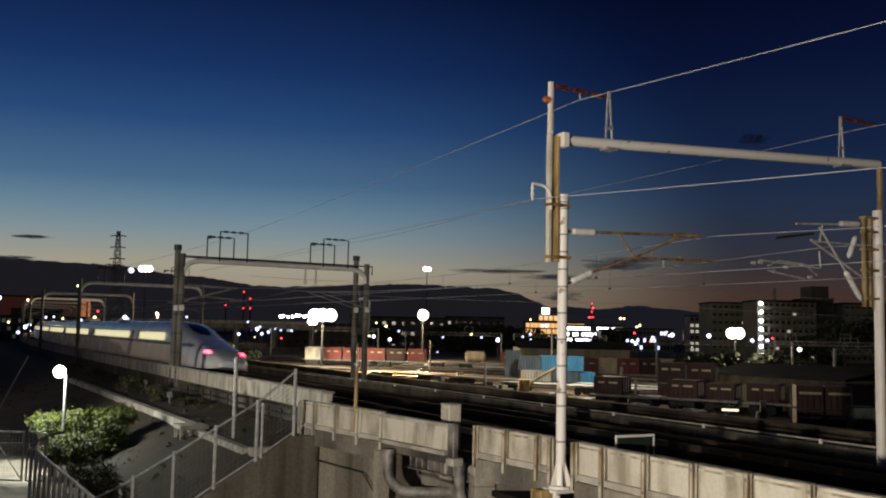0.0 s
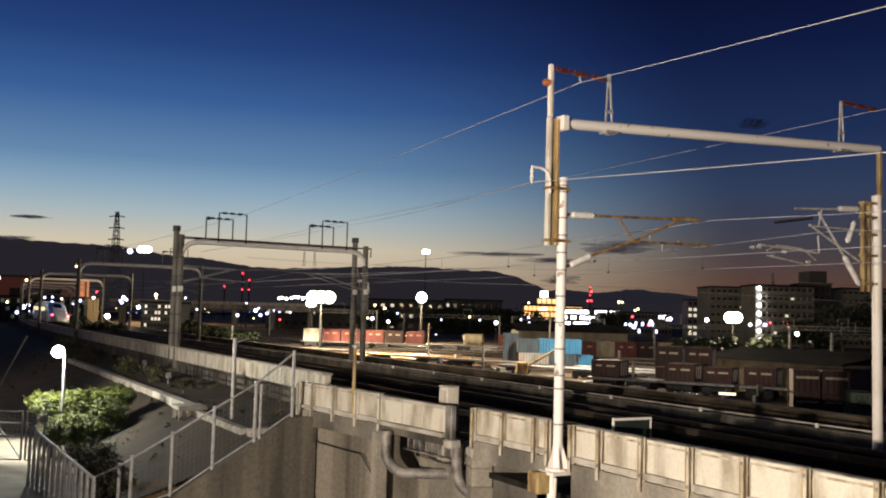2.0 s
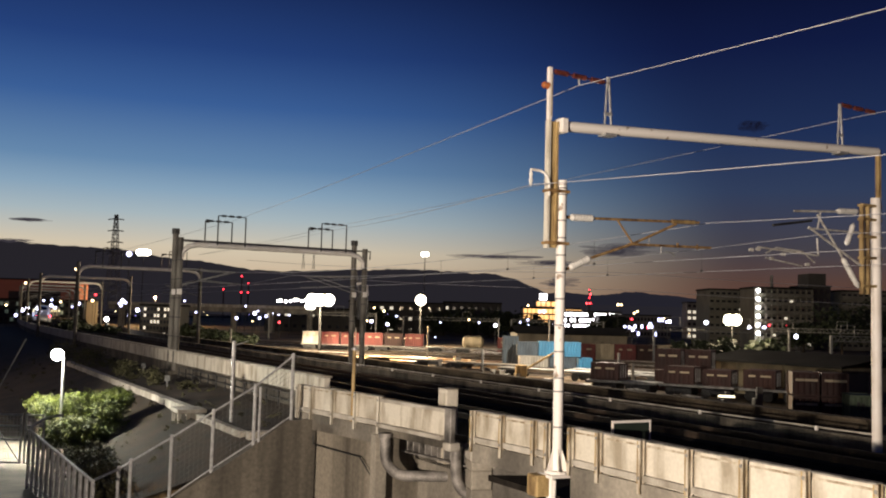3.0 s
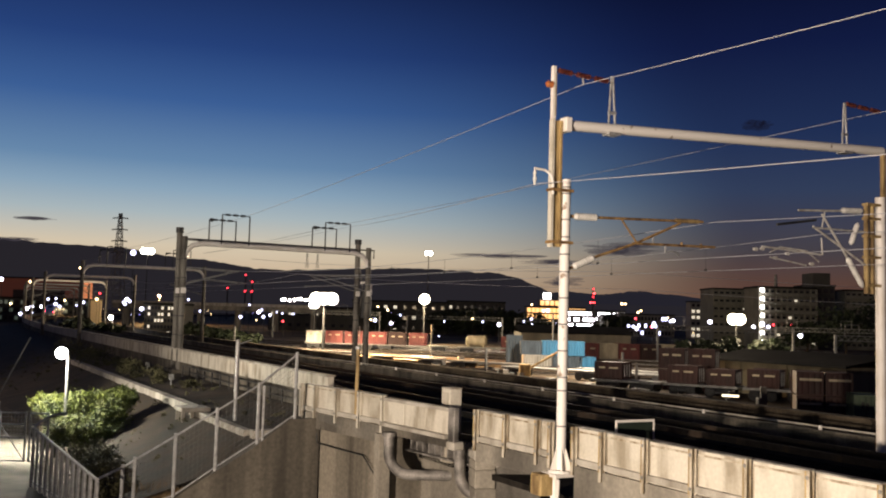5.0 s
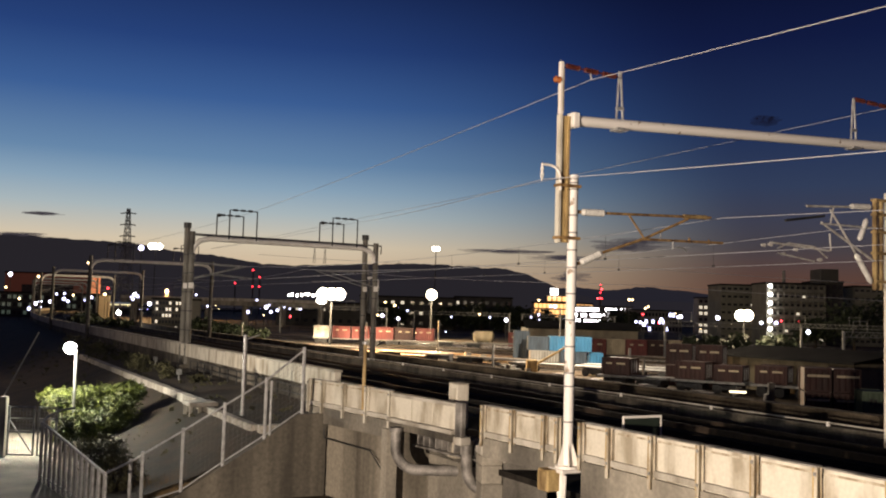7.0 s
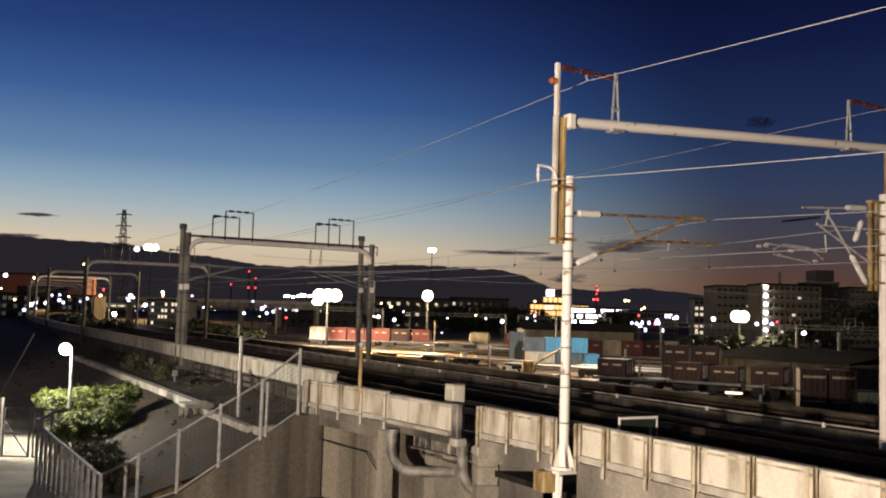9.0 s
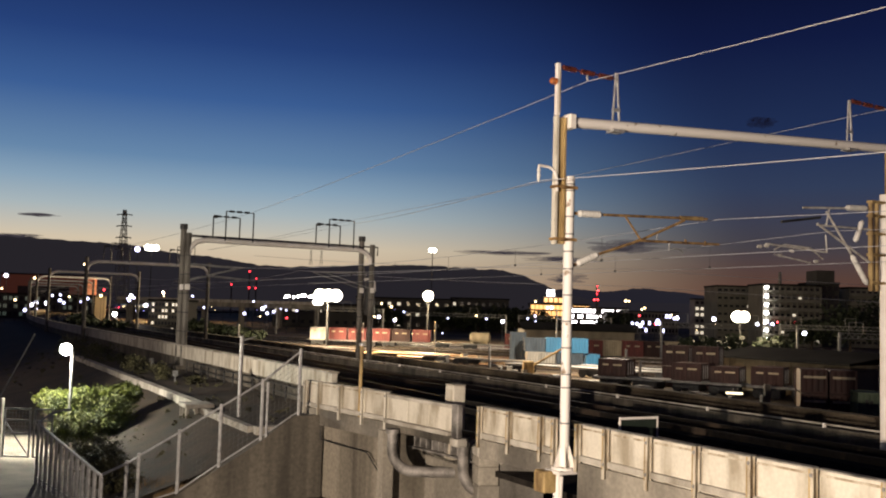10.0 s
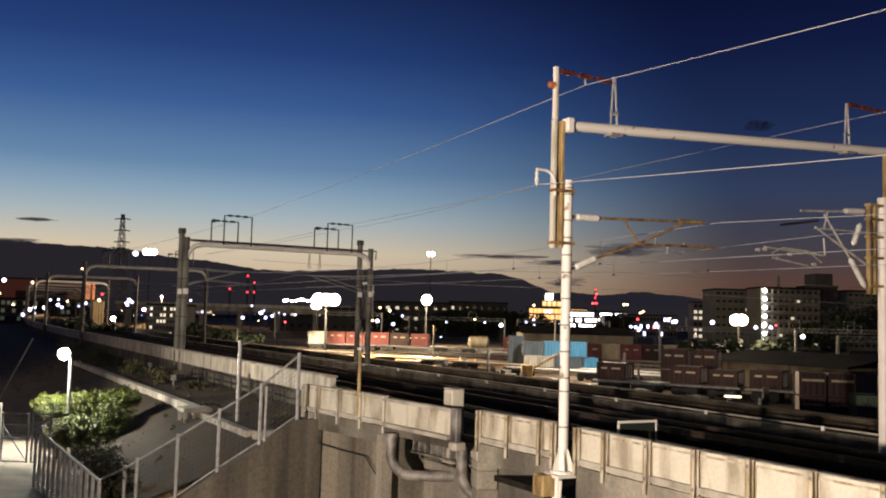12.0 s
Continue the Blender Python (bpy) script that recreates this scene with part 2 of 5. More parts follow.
def on_line(s, off=0.0, z=0.0):
    h = radians(heading(s))
    if s <= 0:
        x, y = -15 + s * math.sin(h), 65 + s * math.cos(h)
    else:
        i = min(int(s), len(TABLE) - 2)
        f = s - i
        x = TABLE[i][0] * (1 - f) + TABLE[i + 1][0] * f
        y = TABLE[i][1] * (1 - f) + TABLE[i + 1][1] * f
    return Vector((x + off * math.cos(h), y - off * math.sin(h), z))


def line_pose(s, off=0.0, z=0.0):
    p = on_line(s, off, z)
    return pose(p.x, p.y, p.z, 0, 0, -heading(s))


RAIL = 2.7


def swept(section, s0, s1, step=6.0, closed=True):
    """A section (list of (off, z)) swept along the line from s0 to s1."""
    bm = bmesh.new()
    count = max(1, int((s1 - s0) / step))
    ring = list(section) + ([section[0]] if closed else [])
    rows = [[on_line(s0 + (s1 - s0) * i / count, o, z) for o, z in ring] for i in range(count + 1)]
    strip(bm, rows)
    if closed:
        bmesh.ops.remove_doubles(bm, verts=bm.verts, dist=1e-4)
        bmesh.ops.holes_fill(bm, edges=[e for e in bm.edges if e.is_boundary], sides=0)
    bmesh.ops.recalc_face_normals(bm, faces=bm.faces)
    return bm


# ---- ground, hills, clouds ----
def build_setting():
    bm = bmesh.new()
    strip(bm, [[(x, y, 0.0) for x in (-4500, -300, -20, 60, 400, 4500)] for y in (-200, 20, 60, 120, 400, 4700)])
    tagged(part("ground", bm, GROUNDMAT), "dark bare earth of a rail yard at dusk", "ground", kind="structure")

    def ridge(name, y, profile, mt, rough, label):
        bm = bmesh.new()
        top, foot = [], []
        x = profile[0][0]
        while x <= profile[-1][0]:
            z = float(np.interp(x, [p[0] for p in profile], [p[1] for p in profile]))
            z += rough * (noise.noise(Vector((x * 0.006, y, 0))) + 0.6 * noise.noise(Vector((x * 0.03, y, 3))) + 0.35 * noise.noise(Vector((x * 0.11, y, 5))))
            top.append((x, y, z))
            foot.append((x, y - 300, -5))
            x += 9
        back = [(p[0], y + 60, -5) for p in top]
        strip(bm, [foot, top, back])
        return tagged(part(name, bm, mt, smooth=True), label, "hills", kind="structure")

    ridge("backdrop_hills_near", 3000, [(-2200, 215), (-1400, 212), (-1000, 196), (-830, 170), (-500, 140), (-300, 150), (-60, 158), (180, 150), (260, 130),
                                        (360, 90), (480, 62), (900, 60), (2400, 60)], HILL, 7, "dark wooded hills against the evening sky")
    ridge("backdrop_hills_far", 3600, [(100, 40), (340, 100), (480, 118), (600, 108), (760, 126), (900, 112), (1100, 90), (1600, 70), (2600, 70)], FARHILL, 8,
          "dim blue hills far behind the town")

    def cloud(x, z, w, h, seed, mt):
        bm = bmesh.new()
        rnd = random.Random(seed)
        for i in range(26):
            f = rnd.uniform(-1, 1)
            rnd_z = rnd.uniform(-0.4, 0.4) * h
            c = bmesh.ops.create_icosphere(bm, subdivisions=2, radius=1.0)["verts"]
            sw, sh = w * rnd.uniform(0.05, 0.3), h * (1.1 - abs(f)) * rnd.uniform(0.12, 0.5)
            for v in c:
                v.co = Vector((x + f * w * 0.42 + v.co.x * sw, 4300 + v.co.y * 40, z + rnd_z + v.co.z * sh))
        tagged(part("backdrop_cloud", bm, mt, smooth=True), "thin dark evening cloud low in the sky", "cloud", "evening clouds", "structure")

    q = 4300 / 1681
    for i, (px, py, w, h) in enumerate([(18, 428, 90, 12), (900, 455, 150, 7), (990, 466, 120, 8), (1100, 443, 130, 18), (1005, 500, 60, 16),
                                        (1344, 220, 48, 16), (60, 388, 60, 5)]):
        cloud((px - 784) * q, 6 + (563 + 0.028 * (px - 784) - py) * q, w * q, h * q, i, HIGHCLOUD if py < 300 else CLOUD)


build_setting()


# ---- the viaduct ----
def build_viaduct():
    v = thing("viaduct", pose(0, 0, 0), "long concrete railway viaduct with parapets and two tracks", "viaduct", kind="structure")
    part("deck", swept([(-4.5, RAIL - 0.75), (-4.5, RAIL - 0.9), (7.6, RAIL - 0.9), (7.6, RAIL - 0.75)], -66, -36, 8), BALLAST, v)
    part("deck", swept([(-3.6, RAIL - 0.75), (-3.6, RAIL - 1.6), (7.6, RAIL - 1.6), (7.6, RAIL - 0.75)], -36, 900, 12), BALLAST, v)
    for c in (0.0, 4.3):
        part("slab", swept([(c - 1.3, RAIL - 0.2), (c - 1.7, RAIL - 0.746), (c + 1.7, RAIL - 0.746), (c + 1.3, RAIL - 0.2)], -66, 900, 12), BALLAST, v)
        for g in (-0.75, 0.75):
            part("rail", swept([(c + g - 0.035, RAIL), (c + g - 0.035, RAIL - 0.196), (c + g + 0.035, RAIL - 0.196), (c + g + 0.035, RAIL)], -66, 900, 12), DULLRAIL, v)
    part("parapet", swept([(-3.62, 3.52), (-3.62, 2.80), (-3.38, 2.80), (-3.38, 3.52)], -29.1, 90, 6), PANEL, v, "pale painted parapet band")
    part("parapet", swept([(-3.62, 3.52), (-3.62, 2.80), (-3.38, 2.80), (-3.38, 3.52)], 90, 900, 12), PANEL, v, "pale painted parapet band")
    # Darker concrete stands in for shade on the foot and the far parapet.
    part("parapet_foot", swept([(-3.50, 2.796), (-3.50, RAIL - 0.9), (-3.3, RAIL - 0.9), (-3.3, 2.796)], -29.1, 900, 8), DARKCONC, v, "parapet foot, darker concrete in place of shade")
    part("parapet", swept([(7.3, 2.78), (7.3, RAIL - 0.9), (7.5, RAIL - 0.9), (7.5, 2.78)], -66, 900, 10), DARKCONC, v, "weathered concrete parapet, darkened in place of shade")
    part("coping", swept([(-3.68, 3.60), (-3.68, 3.524), (-3.3, 3.524), (-3.3, 3.60)], -29.1, 300, 6), PALE, v)
    return v


build_viaduct()
W_POINTS = [(-66.0, -4.85), (-54.7, -4.9), (-47.0, -5.0), (-43.2, -5.3), (-38.5, -5.8), (-34.0, -6.5)]


def wall_at(s, z=0.0):
    off = float(np.interp(s, [p[0] for p in W_POINTS], [p[1] for p in W_POINTS]))
    return on_line(s, off, z)


def wall_pose(s, z=0.0):
    a, b = wall_at(s - 0.3), wall_at(s + 0.3)
    d = b - a
    p = wall_at(s, z)
    return pose(p.x, p.y, p.z, 0, 0, math.degrees(math.atan2(-d.x, d.y)))


def noise_wall(name, stations, top, label, low=1.55, lift=0.0, rusty=True):
    """A panel wall between steel posts: local y along the wall, local -x towards the street."""
    m = wall_pose((stations[0] + stations[-1]) / 2)
    inv = m.inverted()
    w = thing(name, m, label, "parapet wall", "viaduct parapet walls")
    at_y = [(inv @ wall_at(s)).y for s in stations]
    bow = [(inv @ wall_at(s)).x for s in stations]
    foot = 2.62 + lift
    for y0, y1, x0, x1 in zip(at_y, at_y[1:], bow, bow[1:]):
        x = (x0 + x1) / 2
        pn = part("panel", boxed((x - 0.03, y0 + 0.05, foot), (x + 0.06, y1 - 0.05, top), 0.008), PANEL, w)
        part("rim", boxed((x - 0.05, y0 + 0.06, top - 0.10), (x - 0.032, y1 - 0.06, top - 0.06), 0.004), STAINED, pn, "rust-stained rim")
        for yy in (y0 + 0.055, y1 - 0.085):
            part("rim", boxed((x - 0.045, yy, foot + 0.19), (x - 0.032, yy + 0.03, top - 0.102), 0.003), STAINED, pn)
        part("cap", boxed((x - 0.07, y0 + 0.05, top + 0.002), (x + 0.08, y1 - 0.05, top + 0.03), 0.006), DULLGALV, pn, "weathered steel cap")
        part("ledge", boxed((x - 0.13, y0 + 0.055, foot + 0.04), (x - 0.032, y1 - 0.055, foot + 0.17), 0.015), PALE, w)
    for y, x in zip(at_y, bow):
        bm = bmesh.new()
        box(bm, (x - 0.175, y - 0.045, foot - 0.2), (x - 0.165, y + 0.045, top + 0.02))
        box(bm, (x - 0.164, y - 0.006, foot - 0.2), (x - 0.064, y + 0.006, top + 0.018))
        box(bm, (x - 0.063, y - 0.045, foot - 0.2), (x - 0.055, y + 0.045, top + 0.02))
        po = part("post", bm, STAINED if rusty else PANEL, w, "rust-streaked steel post" if rusty else "")
        if rusty:
            part("rust_edge", boxed((x - 0.182, y + 0.018, foot), (x - 0.176, y + 0.044, top + 0.015)), OCHRE, po, "rusted post edge")
        for z in (0.08, 0.86 * (top - foot)):
            part("clamp_bolt", boxed((x - 0.20, y - 0.03, foot + z), (x - 0.176, y + 0.015, foot + z + 0.06)), GREYSTEEL, po)
    bm = bmesh.new()
    strip(bm, [[(x + u, y, z) for u, z in ((-0.10, low), (-0.10, foot - 0.005), (0.25, foot - 0.005), (0.25, low), (-0.10, low))] for x, y in zip(bow, at_y)])
    bmesh.ops.remove_doubles(bm, verts=bm.verts, dist=1e-4)
    bmesh.ops.holes_fill(bm, edges=[e for e in bm.edges if e.is_boundary], sides=0)
    bmesh.ops.recalc_face_normals(bm, faces=bm.faces)
    part("edge_beam", bm, CONCRETE, w)
    return w


BAYS = [-62.7 + 1.32 * k for k in range(12)] + [-47.22]
noise_wall("parapet_wall", BAYS, 3.66, "cream panel parapet wall with rust-stained steel posts", 1.55, 0.22)
noise_wall("parapet_wall", [-46.40, -45.92, -44.70, -43.48], 3.68, "short cream panel parapet wall beside the mast", 2.42, 0.26)
noise_wall("parapet_wall", [-38.95, -37.65, -36.35, -35.05, -34.15], 3.66, "grey stained panel parapet wall above the abutment", 2.30, 0.18, False)


# ---- masts, portals and wires ----
def near_portal():
    p = on_line(-46.5, -4.94, 0)
    g = thing("catenary_portal", pose(p.x, p.y, 0, 0, 0, 28.5), "white steel catenary portal with rusty extension posts and insulators", "catenary portal")
    span, zl, zr = 11.02, 10.52, 11.13
    mast = tubed([(0, 0, 2.65), (0, 0, 9.25)], 0.115, 16)
    part("mast", mast, SCUFFED, g, "white painted steel pipe mast", True)
    for z in (3.6, 4.4, 4.7, 5.3, 5.9, 6.5, 7.1, 7.5, 7.9, 8.3, 8.9, 9.05):
        part("band", tubed([(0, 0, z), (0, 0, z + 0.035)], 0.124, 16), GREYSTEEL, g)
    for a in range(6):
        turn = pose(0, 0, 0, 0, 0, 60 * a)
        gus = bmesh.new()
        sides = [[gus.verts.new(turn @ Vector((x, y, z))) for x, z in ((0.1, 2.642), (0.27, 2.642), (0.27, 2.70), (0.112, 3.15), (0.1, 3.15))] for y in (-0.012, 0.012)]
        gus.faces.new(sides[0])
        gus.faces.new(sides[1][::-1])
        for k in range(5):
            q = (k + 1) % 5
            gus.faces.new((sides[0][k], sides[1][k], sides[1][q], sides[0][q]))
        bmesh.ops.recalc_face_normals(gus, faces=gus.faces)
        part("gusset", gus, WHITE, g)
    part("base_flange", tubed([(0, 0, 2.58), (0, 0, 2.64)], 0.29, 16), WHITE, g)
    ext = bmesh.new()
    box(ext, (-0.215, -0.06, 7.68), (-0.16, 0.06, 10.60))
    box(ext, (-0.374, -0.02, 7.68), (-0.216, 0.02, 10.60))
    part("extension_post", boxed((-0.45, -0.07, 7.66), (-0.376, 0.07, 10.62), 0.006), PANEL, g, "pale rust-stained channel post")
    part("extension_post", ext, OCHRE, g, "rusty ochre channel-steel post")
    part("top_post", boxed((-0.45, -0.05, 10.63), (-0.35, 0.05, 11.86), 0.01), WHITE, g)
    part("rust_edge", boxed((-0.385, -0.056, 10.7), (-0.349, -0.051, 11.7)), STAINED, g, "rust-stained post edge")
    for z in (7.75, 8.95):
        part("clamp", boxed((-0.46, -0.14, z), (0.14, 0.14, z + 0.07), 0.01), RUST, g)
    part("pin_insulator", tubed([(-0.60, 0, 11.42), (-0.55, 0, 11.42), (-0.53, 0, 11.42), (-0.452, 0, 11.42)], 0.09, 12, [0.05, 0.085, 0.05, 0.085]), ORANGEINS, g, "orange insulator on the post")
    part("beam", tubed([(-0.05, 0, zl), (span + 0.1, 0, zr)], 0.125, 16), SCUFFED, g, "long white pipe beam with scuffed paint", True)
    part("beam_cap", boxed((-0.14, -0.17, zl - 0.17), (0.04, 0.17, zl + 0.17), 0.02), WHITE, g)

    def horn(x, zb, n):
        h = bmesh.new()
        tube(h, [(x - 0.10, 0, zb - 0.1), (x - 0.02, 0, zb + 1.28)], 0.028, 8)
        tube(h, [(x + 0.12, 0, zb - 0.1), (x + 0.02, 0, zb + 1.28)], 0.028, 8)
        box(h, (x - 0.16, -0.15, zb - 0.16), (x + 0.17, 0.15, zb - 0.10))
        box(h, (x - 0.10, -0.03, zb + 0.35), (x + 0.12, 0.03, zb + 0.42))
        part("feeder_bracket", h, GALV, g)

    horn(1.30, zl + 0.07, 1)
    horn(9.55, 11.05, 2)
    for x0, x1, z in ((-0.34, 1.24, 11.78), (9.57, 11.1, 12.32)):
        b = bmesh.new()
        tube(b, [(x0, 0, z), (x1, 0, z - 0.05)], 0.02, 6)
        for k in range(24):
            f = (k + 0.5) / 24
            if k % 8 not in (7, 0):
                x = x0 + (x1 - x0) * f
                tube(b, [(x - 0.013, 0, z - 0.05 * f), (x + 0.013, 0, z - 0.05 * f)], 0.062, 10)
        part("feeder_insulator", b, REDINS, g, "dark red strain insulator string")
    hook = tubed([(-0.42, -0.09, 8.86), (-0.43, -0.09, 9.16), (-0.46, -0.07, 9.29), (-0.53, -0.03, 9.38), (-0.62, 0, 9.42), (-0.88, 0, 9.43)], 0.03, 8)
    part("arm", hook, WHITE, g)
    part("hook_insulator", tubed([(-0.87, 0, 9.42), (-0.87, 0, 9.32), (-0.87, 0, 9.26), (-0.87, 0, 9.19), (-0.87, 0, 9.04)], 0.04, 8, [0.012, 0.045, 0.025, 0.05, 0.012]), PORCELAIN, g)
    far = tubed([(span + 0.05, 0, 1.9), (span + 0.05, 0, 9.78)], 0.14, 16)
    part("mast", far, WHITE, g, "white painted steel pipe mast", True)
    ext = bmesh.new()
    for z in (7.2, 8.0, 8.6, 9.1, 9.5):
        box(ext, (span - 0.62, -0.1, z), (span + 0.2, 0.1, z + 0.07))
    box(ext, (span - 0.60, -0.06, 7.0), (span - 0.53, 0.06, 9.5))
    box(ext, (span - 0.36, -0.06, 7.0), (span - 0.29, 0.06, 9.5))
    part("bracket_frame", ext, OCHRE, g)
    part("extension_post", boxed((span + 0.12, -0.06, 9.4), (span + 0.22, 0.06, 11.2)), OCHRE, g)

    def rod(path, r, mt=RUST, name="arm_tube"):
        part(name, tubed(path, r, 8), mt, g, smooth=True)

    def ribbed(a, b, r, n=7):
        """A ribbed porcelain insulator from a to b."""
        a, b = Vector(a), Vector(b)
        pts, radii = [a], [r * 0.4]
        for k in range(n):
            for f, q in ((0.05, 0.90), (0.3, 1.0), (0.6, 1.0), (0.9, 0.88)):
                pts.append(a.lerp(b, 0.08 + 0.84 * (k + f) / n))
                radii.append(r * q)
        pts.append(b)
        radii.append(r * 0.4)
        part("arm_insulator", tubed(pts, r, 10, radii), PORCELAIN, g, "white ribbed porcelain insulator", True)

    rod([(0.92, 0, 8.44), (4.25, 0, 8.58)], 0.032)
    part("arm_sleeve", tubed([(3.35, 0, 8.545), (4.1, 0, 8.575)], 0.055, 8), OCHRE, g, "ochre clamp sleeve", True)
    rod([(0.82, 0, 7.49), (2.11, 0, 7.91), (3.5, 0, 8.49)], 0.032)
    rod([(1.64, 0, 8.46), (2.13, 0, 7.91)], 0.024)
    rod([(2.0, 0, 7.90), (4.66, 0, 7.965)], 0.03)
    rod([(2.62, 0, 7.92), (2.64, 0, 8.12)], 0.016, GALV, "steady_arm")
    rod([(3.02, 0, 7.95), (3.02, 0, 7.72), (3.18, 0, 7.78), (3.36, 0, 7.76), (3.48, 0, 7.68)], 0.02, GALV, "steady_arm")
    for x in (3.55, 4.2):
        rod([(x, 0, 7.9), (x, 0, 8.02)], 0.028, RUST, "clip")
    rod([(0.1, 0, 8.41), (0.3, 0, 8.42)], 0.04)
    rod([(0.1, 0, 7.20), (0.3, 0, 7.26)], 0.04)
    ribbed((0.22, 0, 8.415), (0.95, 0, 8.44), 0.085)
    ribbed((0.22, 0, 7.23), (0.86, 0, 7.50), 0.085)
    rod([(0.45, 0, 11.80), (0.43, 0, 11.66), (0.46, 0, 11.55)], 0.022, GALV, "wire_clamp")
    rod([(8.62, 0, 8.74), (8.75, 0, 9.22)], 0.022, PALESTEEL)
    rod([(7.0, 0.1, 8.72), (8.5, 0.1, 8.95)], 0.035, DARKSTEEL, "wire_splice")
    rod([(7.7, 0, 9.15), (9.5, 0, 9.27)], 0.03, PALESTEEL)
    ribbed((9.4, 0, 9.28), (10.3, 0, 9.33), 0.085)
    rod([(8.27, 0, 8.75), (10.4, 0, 7.81)], 0.03, PALESTEEL)
    rod([(8.62, 0, 9.12), (9.65, 0, 7.98)], 0.03, PALESTEEL)
    ribbed((9.65, 0, 7.98), (10.3, 0, 7.18), 0.08)
    ribbed((9.8, 0, 8.35), (10.1, 0, 8.98), 0.075)
    rod([(8.25, 0, 8.72), (10.4, 0, 8.74)], 0.025, PALESTEEL)
    rod([(6.6, 0.25, 8.12), (8.9, 0.25, 8.02)], 0.025, PALESTEEL)
    rod([(6.9, 0.25, 7.85), (8.3, 0.25, 7.7)], 0.02, PALESTEEL)
    rod([(8.9, 0.25, 8.5), (8.95, 0.25, 8.02)], 0.02, PALESTEEL)
    rod([(6.9, 0.25, 7.98), (7.3, 0.25, 8.14), (8.3, 0.25, 8.10), (8.8, 0.25, 7.82)], 0.02, PALESTEEL, "tension_rod")
    for x, zz in ((6.35, 8.03), (6.6, 8.06), (7.1, 7.84), (7.55, 7.98), (8.15, 8.08), (8.5, 7.75)):
        part("clip", tubed([(x - 0.06, 0.25, zz), (x + 0.06, 0.25, zz)], 0.04, 8, [0.035, 0.05]), PALESTEEL, g)
    return g


near_portal()


def far_portal(s, width, zb, style, frames=True, off=-3.5):
    p = on_line(s, off, 0)
    g = thing("catenary_portal", pose(p.x, p.y, 0, 0, 0, -heading(s)), "grey steel catenary portal spanning both tracks", "catenary portal", "catenary portals along the viaduct")
    for x in (0, width):
        part("mast", tubed([(x, 0, 1.2), (x, 0, zb + (0.6 if style == "flat" else 0.4))], 0.19, 10), MASTGREY, g, smooth=True)
    if style == "flat":
        b = bmesh.new()
        tube(b, [(0, 0, zb + 0.22), (width, 0, zb + 0.22)], 0.085, 8)
        part("beam", b, GREYSTEEL, g, "slim grey pipe beam", True)
        for x in (0, width):
            part("mast_cap", tubed([(x, 0, zb + 0.6), (x, 0, zb + 0.95)], 0.25, 10), DARKSTEEL, g)
        for x, sg in ((width, 1),):
            part("outrigger", tubed([(x, 0, zb + 0.24), (x + sg * 1.25, 0, zb + 0.24), (x + sg * 1.22, 0, zb - 0.35)], 0.05, 8), DARKSTEEL, g, "dark outrigger arm with hook")
            part("outrigger_brace", tubed([(x + sg * 0.2, 0, zb - 1.1), (x + sg * 0.45, 0, zb - 2.6), (x + sg * 0.2, 0, zb - 4.2)], 0.05, 6), MASTGREY, g)
        bracket = tubed([(width + 0.2, -0.2, zb - 2.1), (width + 0.7, -0.2, zb - 2.0), (width + 1.0, -0.2, zb - 2.25), (width + 1.05, -0.2, zb - 2.9)], 0.09, 8)
        part("curved_arm", bracket, WHITE, g, "white curved cable arm", True)
        part("cable_box", boxed((width + 0.35, -0.4, zb - 4.6), (width + 1.0, 0.1, zb - 2.7), 0.06), DARKSTEEL, g, "dark cable box")
    else:
        b = tubed([(0, 0, zb - 1.1), (0.12, 0, zb - 0.55), (0.5, 0, zb - 0.15), (1.1, 0, zb), (width - 1.1, 0, zb), (width - 0.5, 0, zb - 0.15),
                   (width - 0.12, 0, zb - 0.55), (width, 0, zb - 1.1)], 0.17, 10)
        part("beam", b, WHITE if s < 120 else GALV, g, "round-cornered pipe beam", True)
    for i, x in enumerate((1.65, width - 4.0) if frames else ()):
        f = bmesh.new()
        for dx, dy, top in ((0.0, 0.5, 1.62), (1.75, 0.5, 1.62), (0.55, -0.5, 1.9), (2.35, -0.5, 1.9)):
            tube(f, [(x + dx, dy, zb), (x + dx, dy, zb + top)], 0.045, 6)
        for dx, dy, top in ((0.0, 0.5, 1.62), (0.55, -0.5, 1.9)):
            tube(f, [(x + dx, dy, zb + top), (x + dx + 1.78, dy, zb + top - 0.02)], 0.03, 6)
            for k in range(3):
                tube(f, [(x + dx + 0.2 + 0.5 * k, dy, zb + top), (x + dx + 0.5 + 0.5 * k, dy, zb + top)], 0.07, 8)
        box(f, (x - 0.1, -0.1, zb + 1.45), (x + 0.1, 0.1, zb + 1.65))
        part("feeder_frame", f, DARKSTEEL, g)
    for x in (0, width) if s < 20 else ():
        part("mast_plate", boxed((x - 0.16, -0.24, 7.05 + 0.02 * x), (x + 0.16, -0.21, 7.4 + 0.02 * x), 0.01), WHITE, g, "blank white plate")
        part("footing", boxed((x - 0.5, -0.5, 1.2), (x + 0.5, 0.5, 2.3), 0.05), DARKCONC, g, "stained concrete footing")
    for x in (0, width) if s < 120 else ():
        for z in (3.2, 4.4, 5.6, 6.8, 8.0, 9.2):
            part("band", tubed([(x, 0, z), (x, 0, z + 0.06)], 0.205, 10), DARKSTEEL, g)
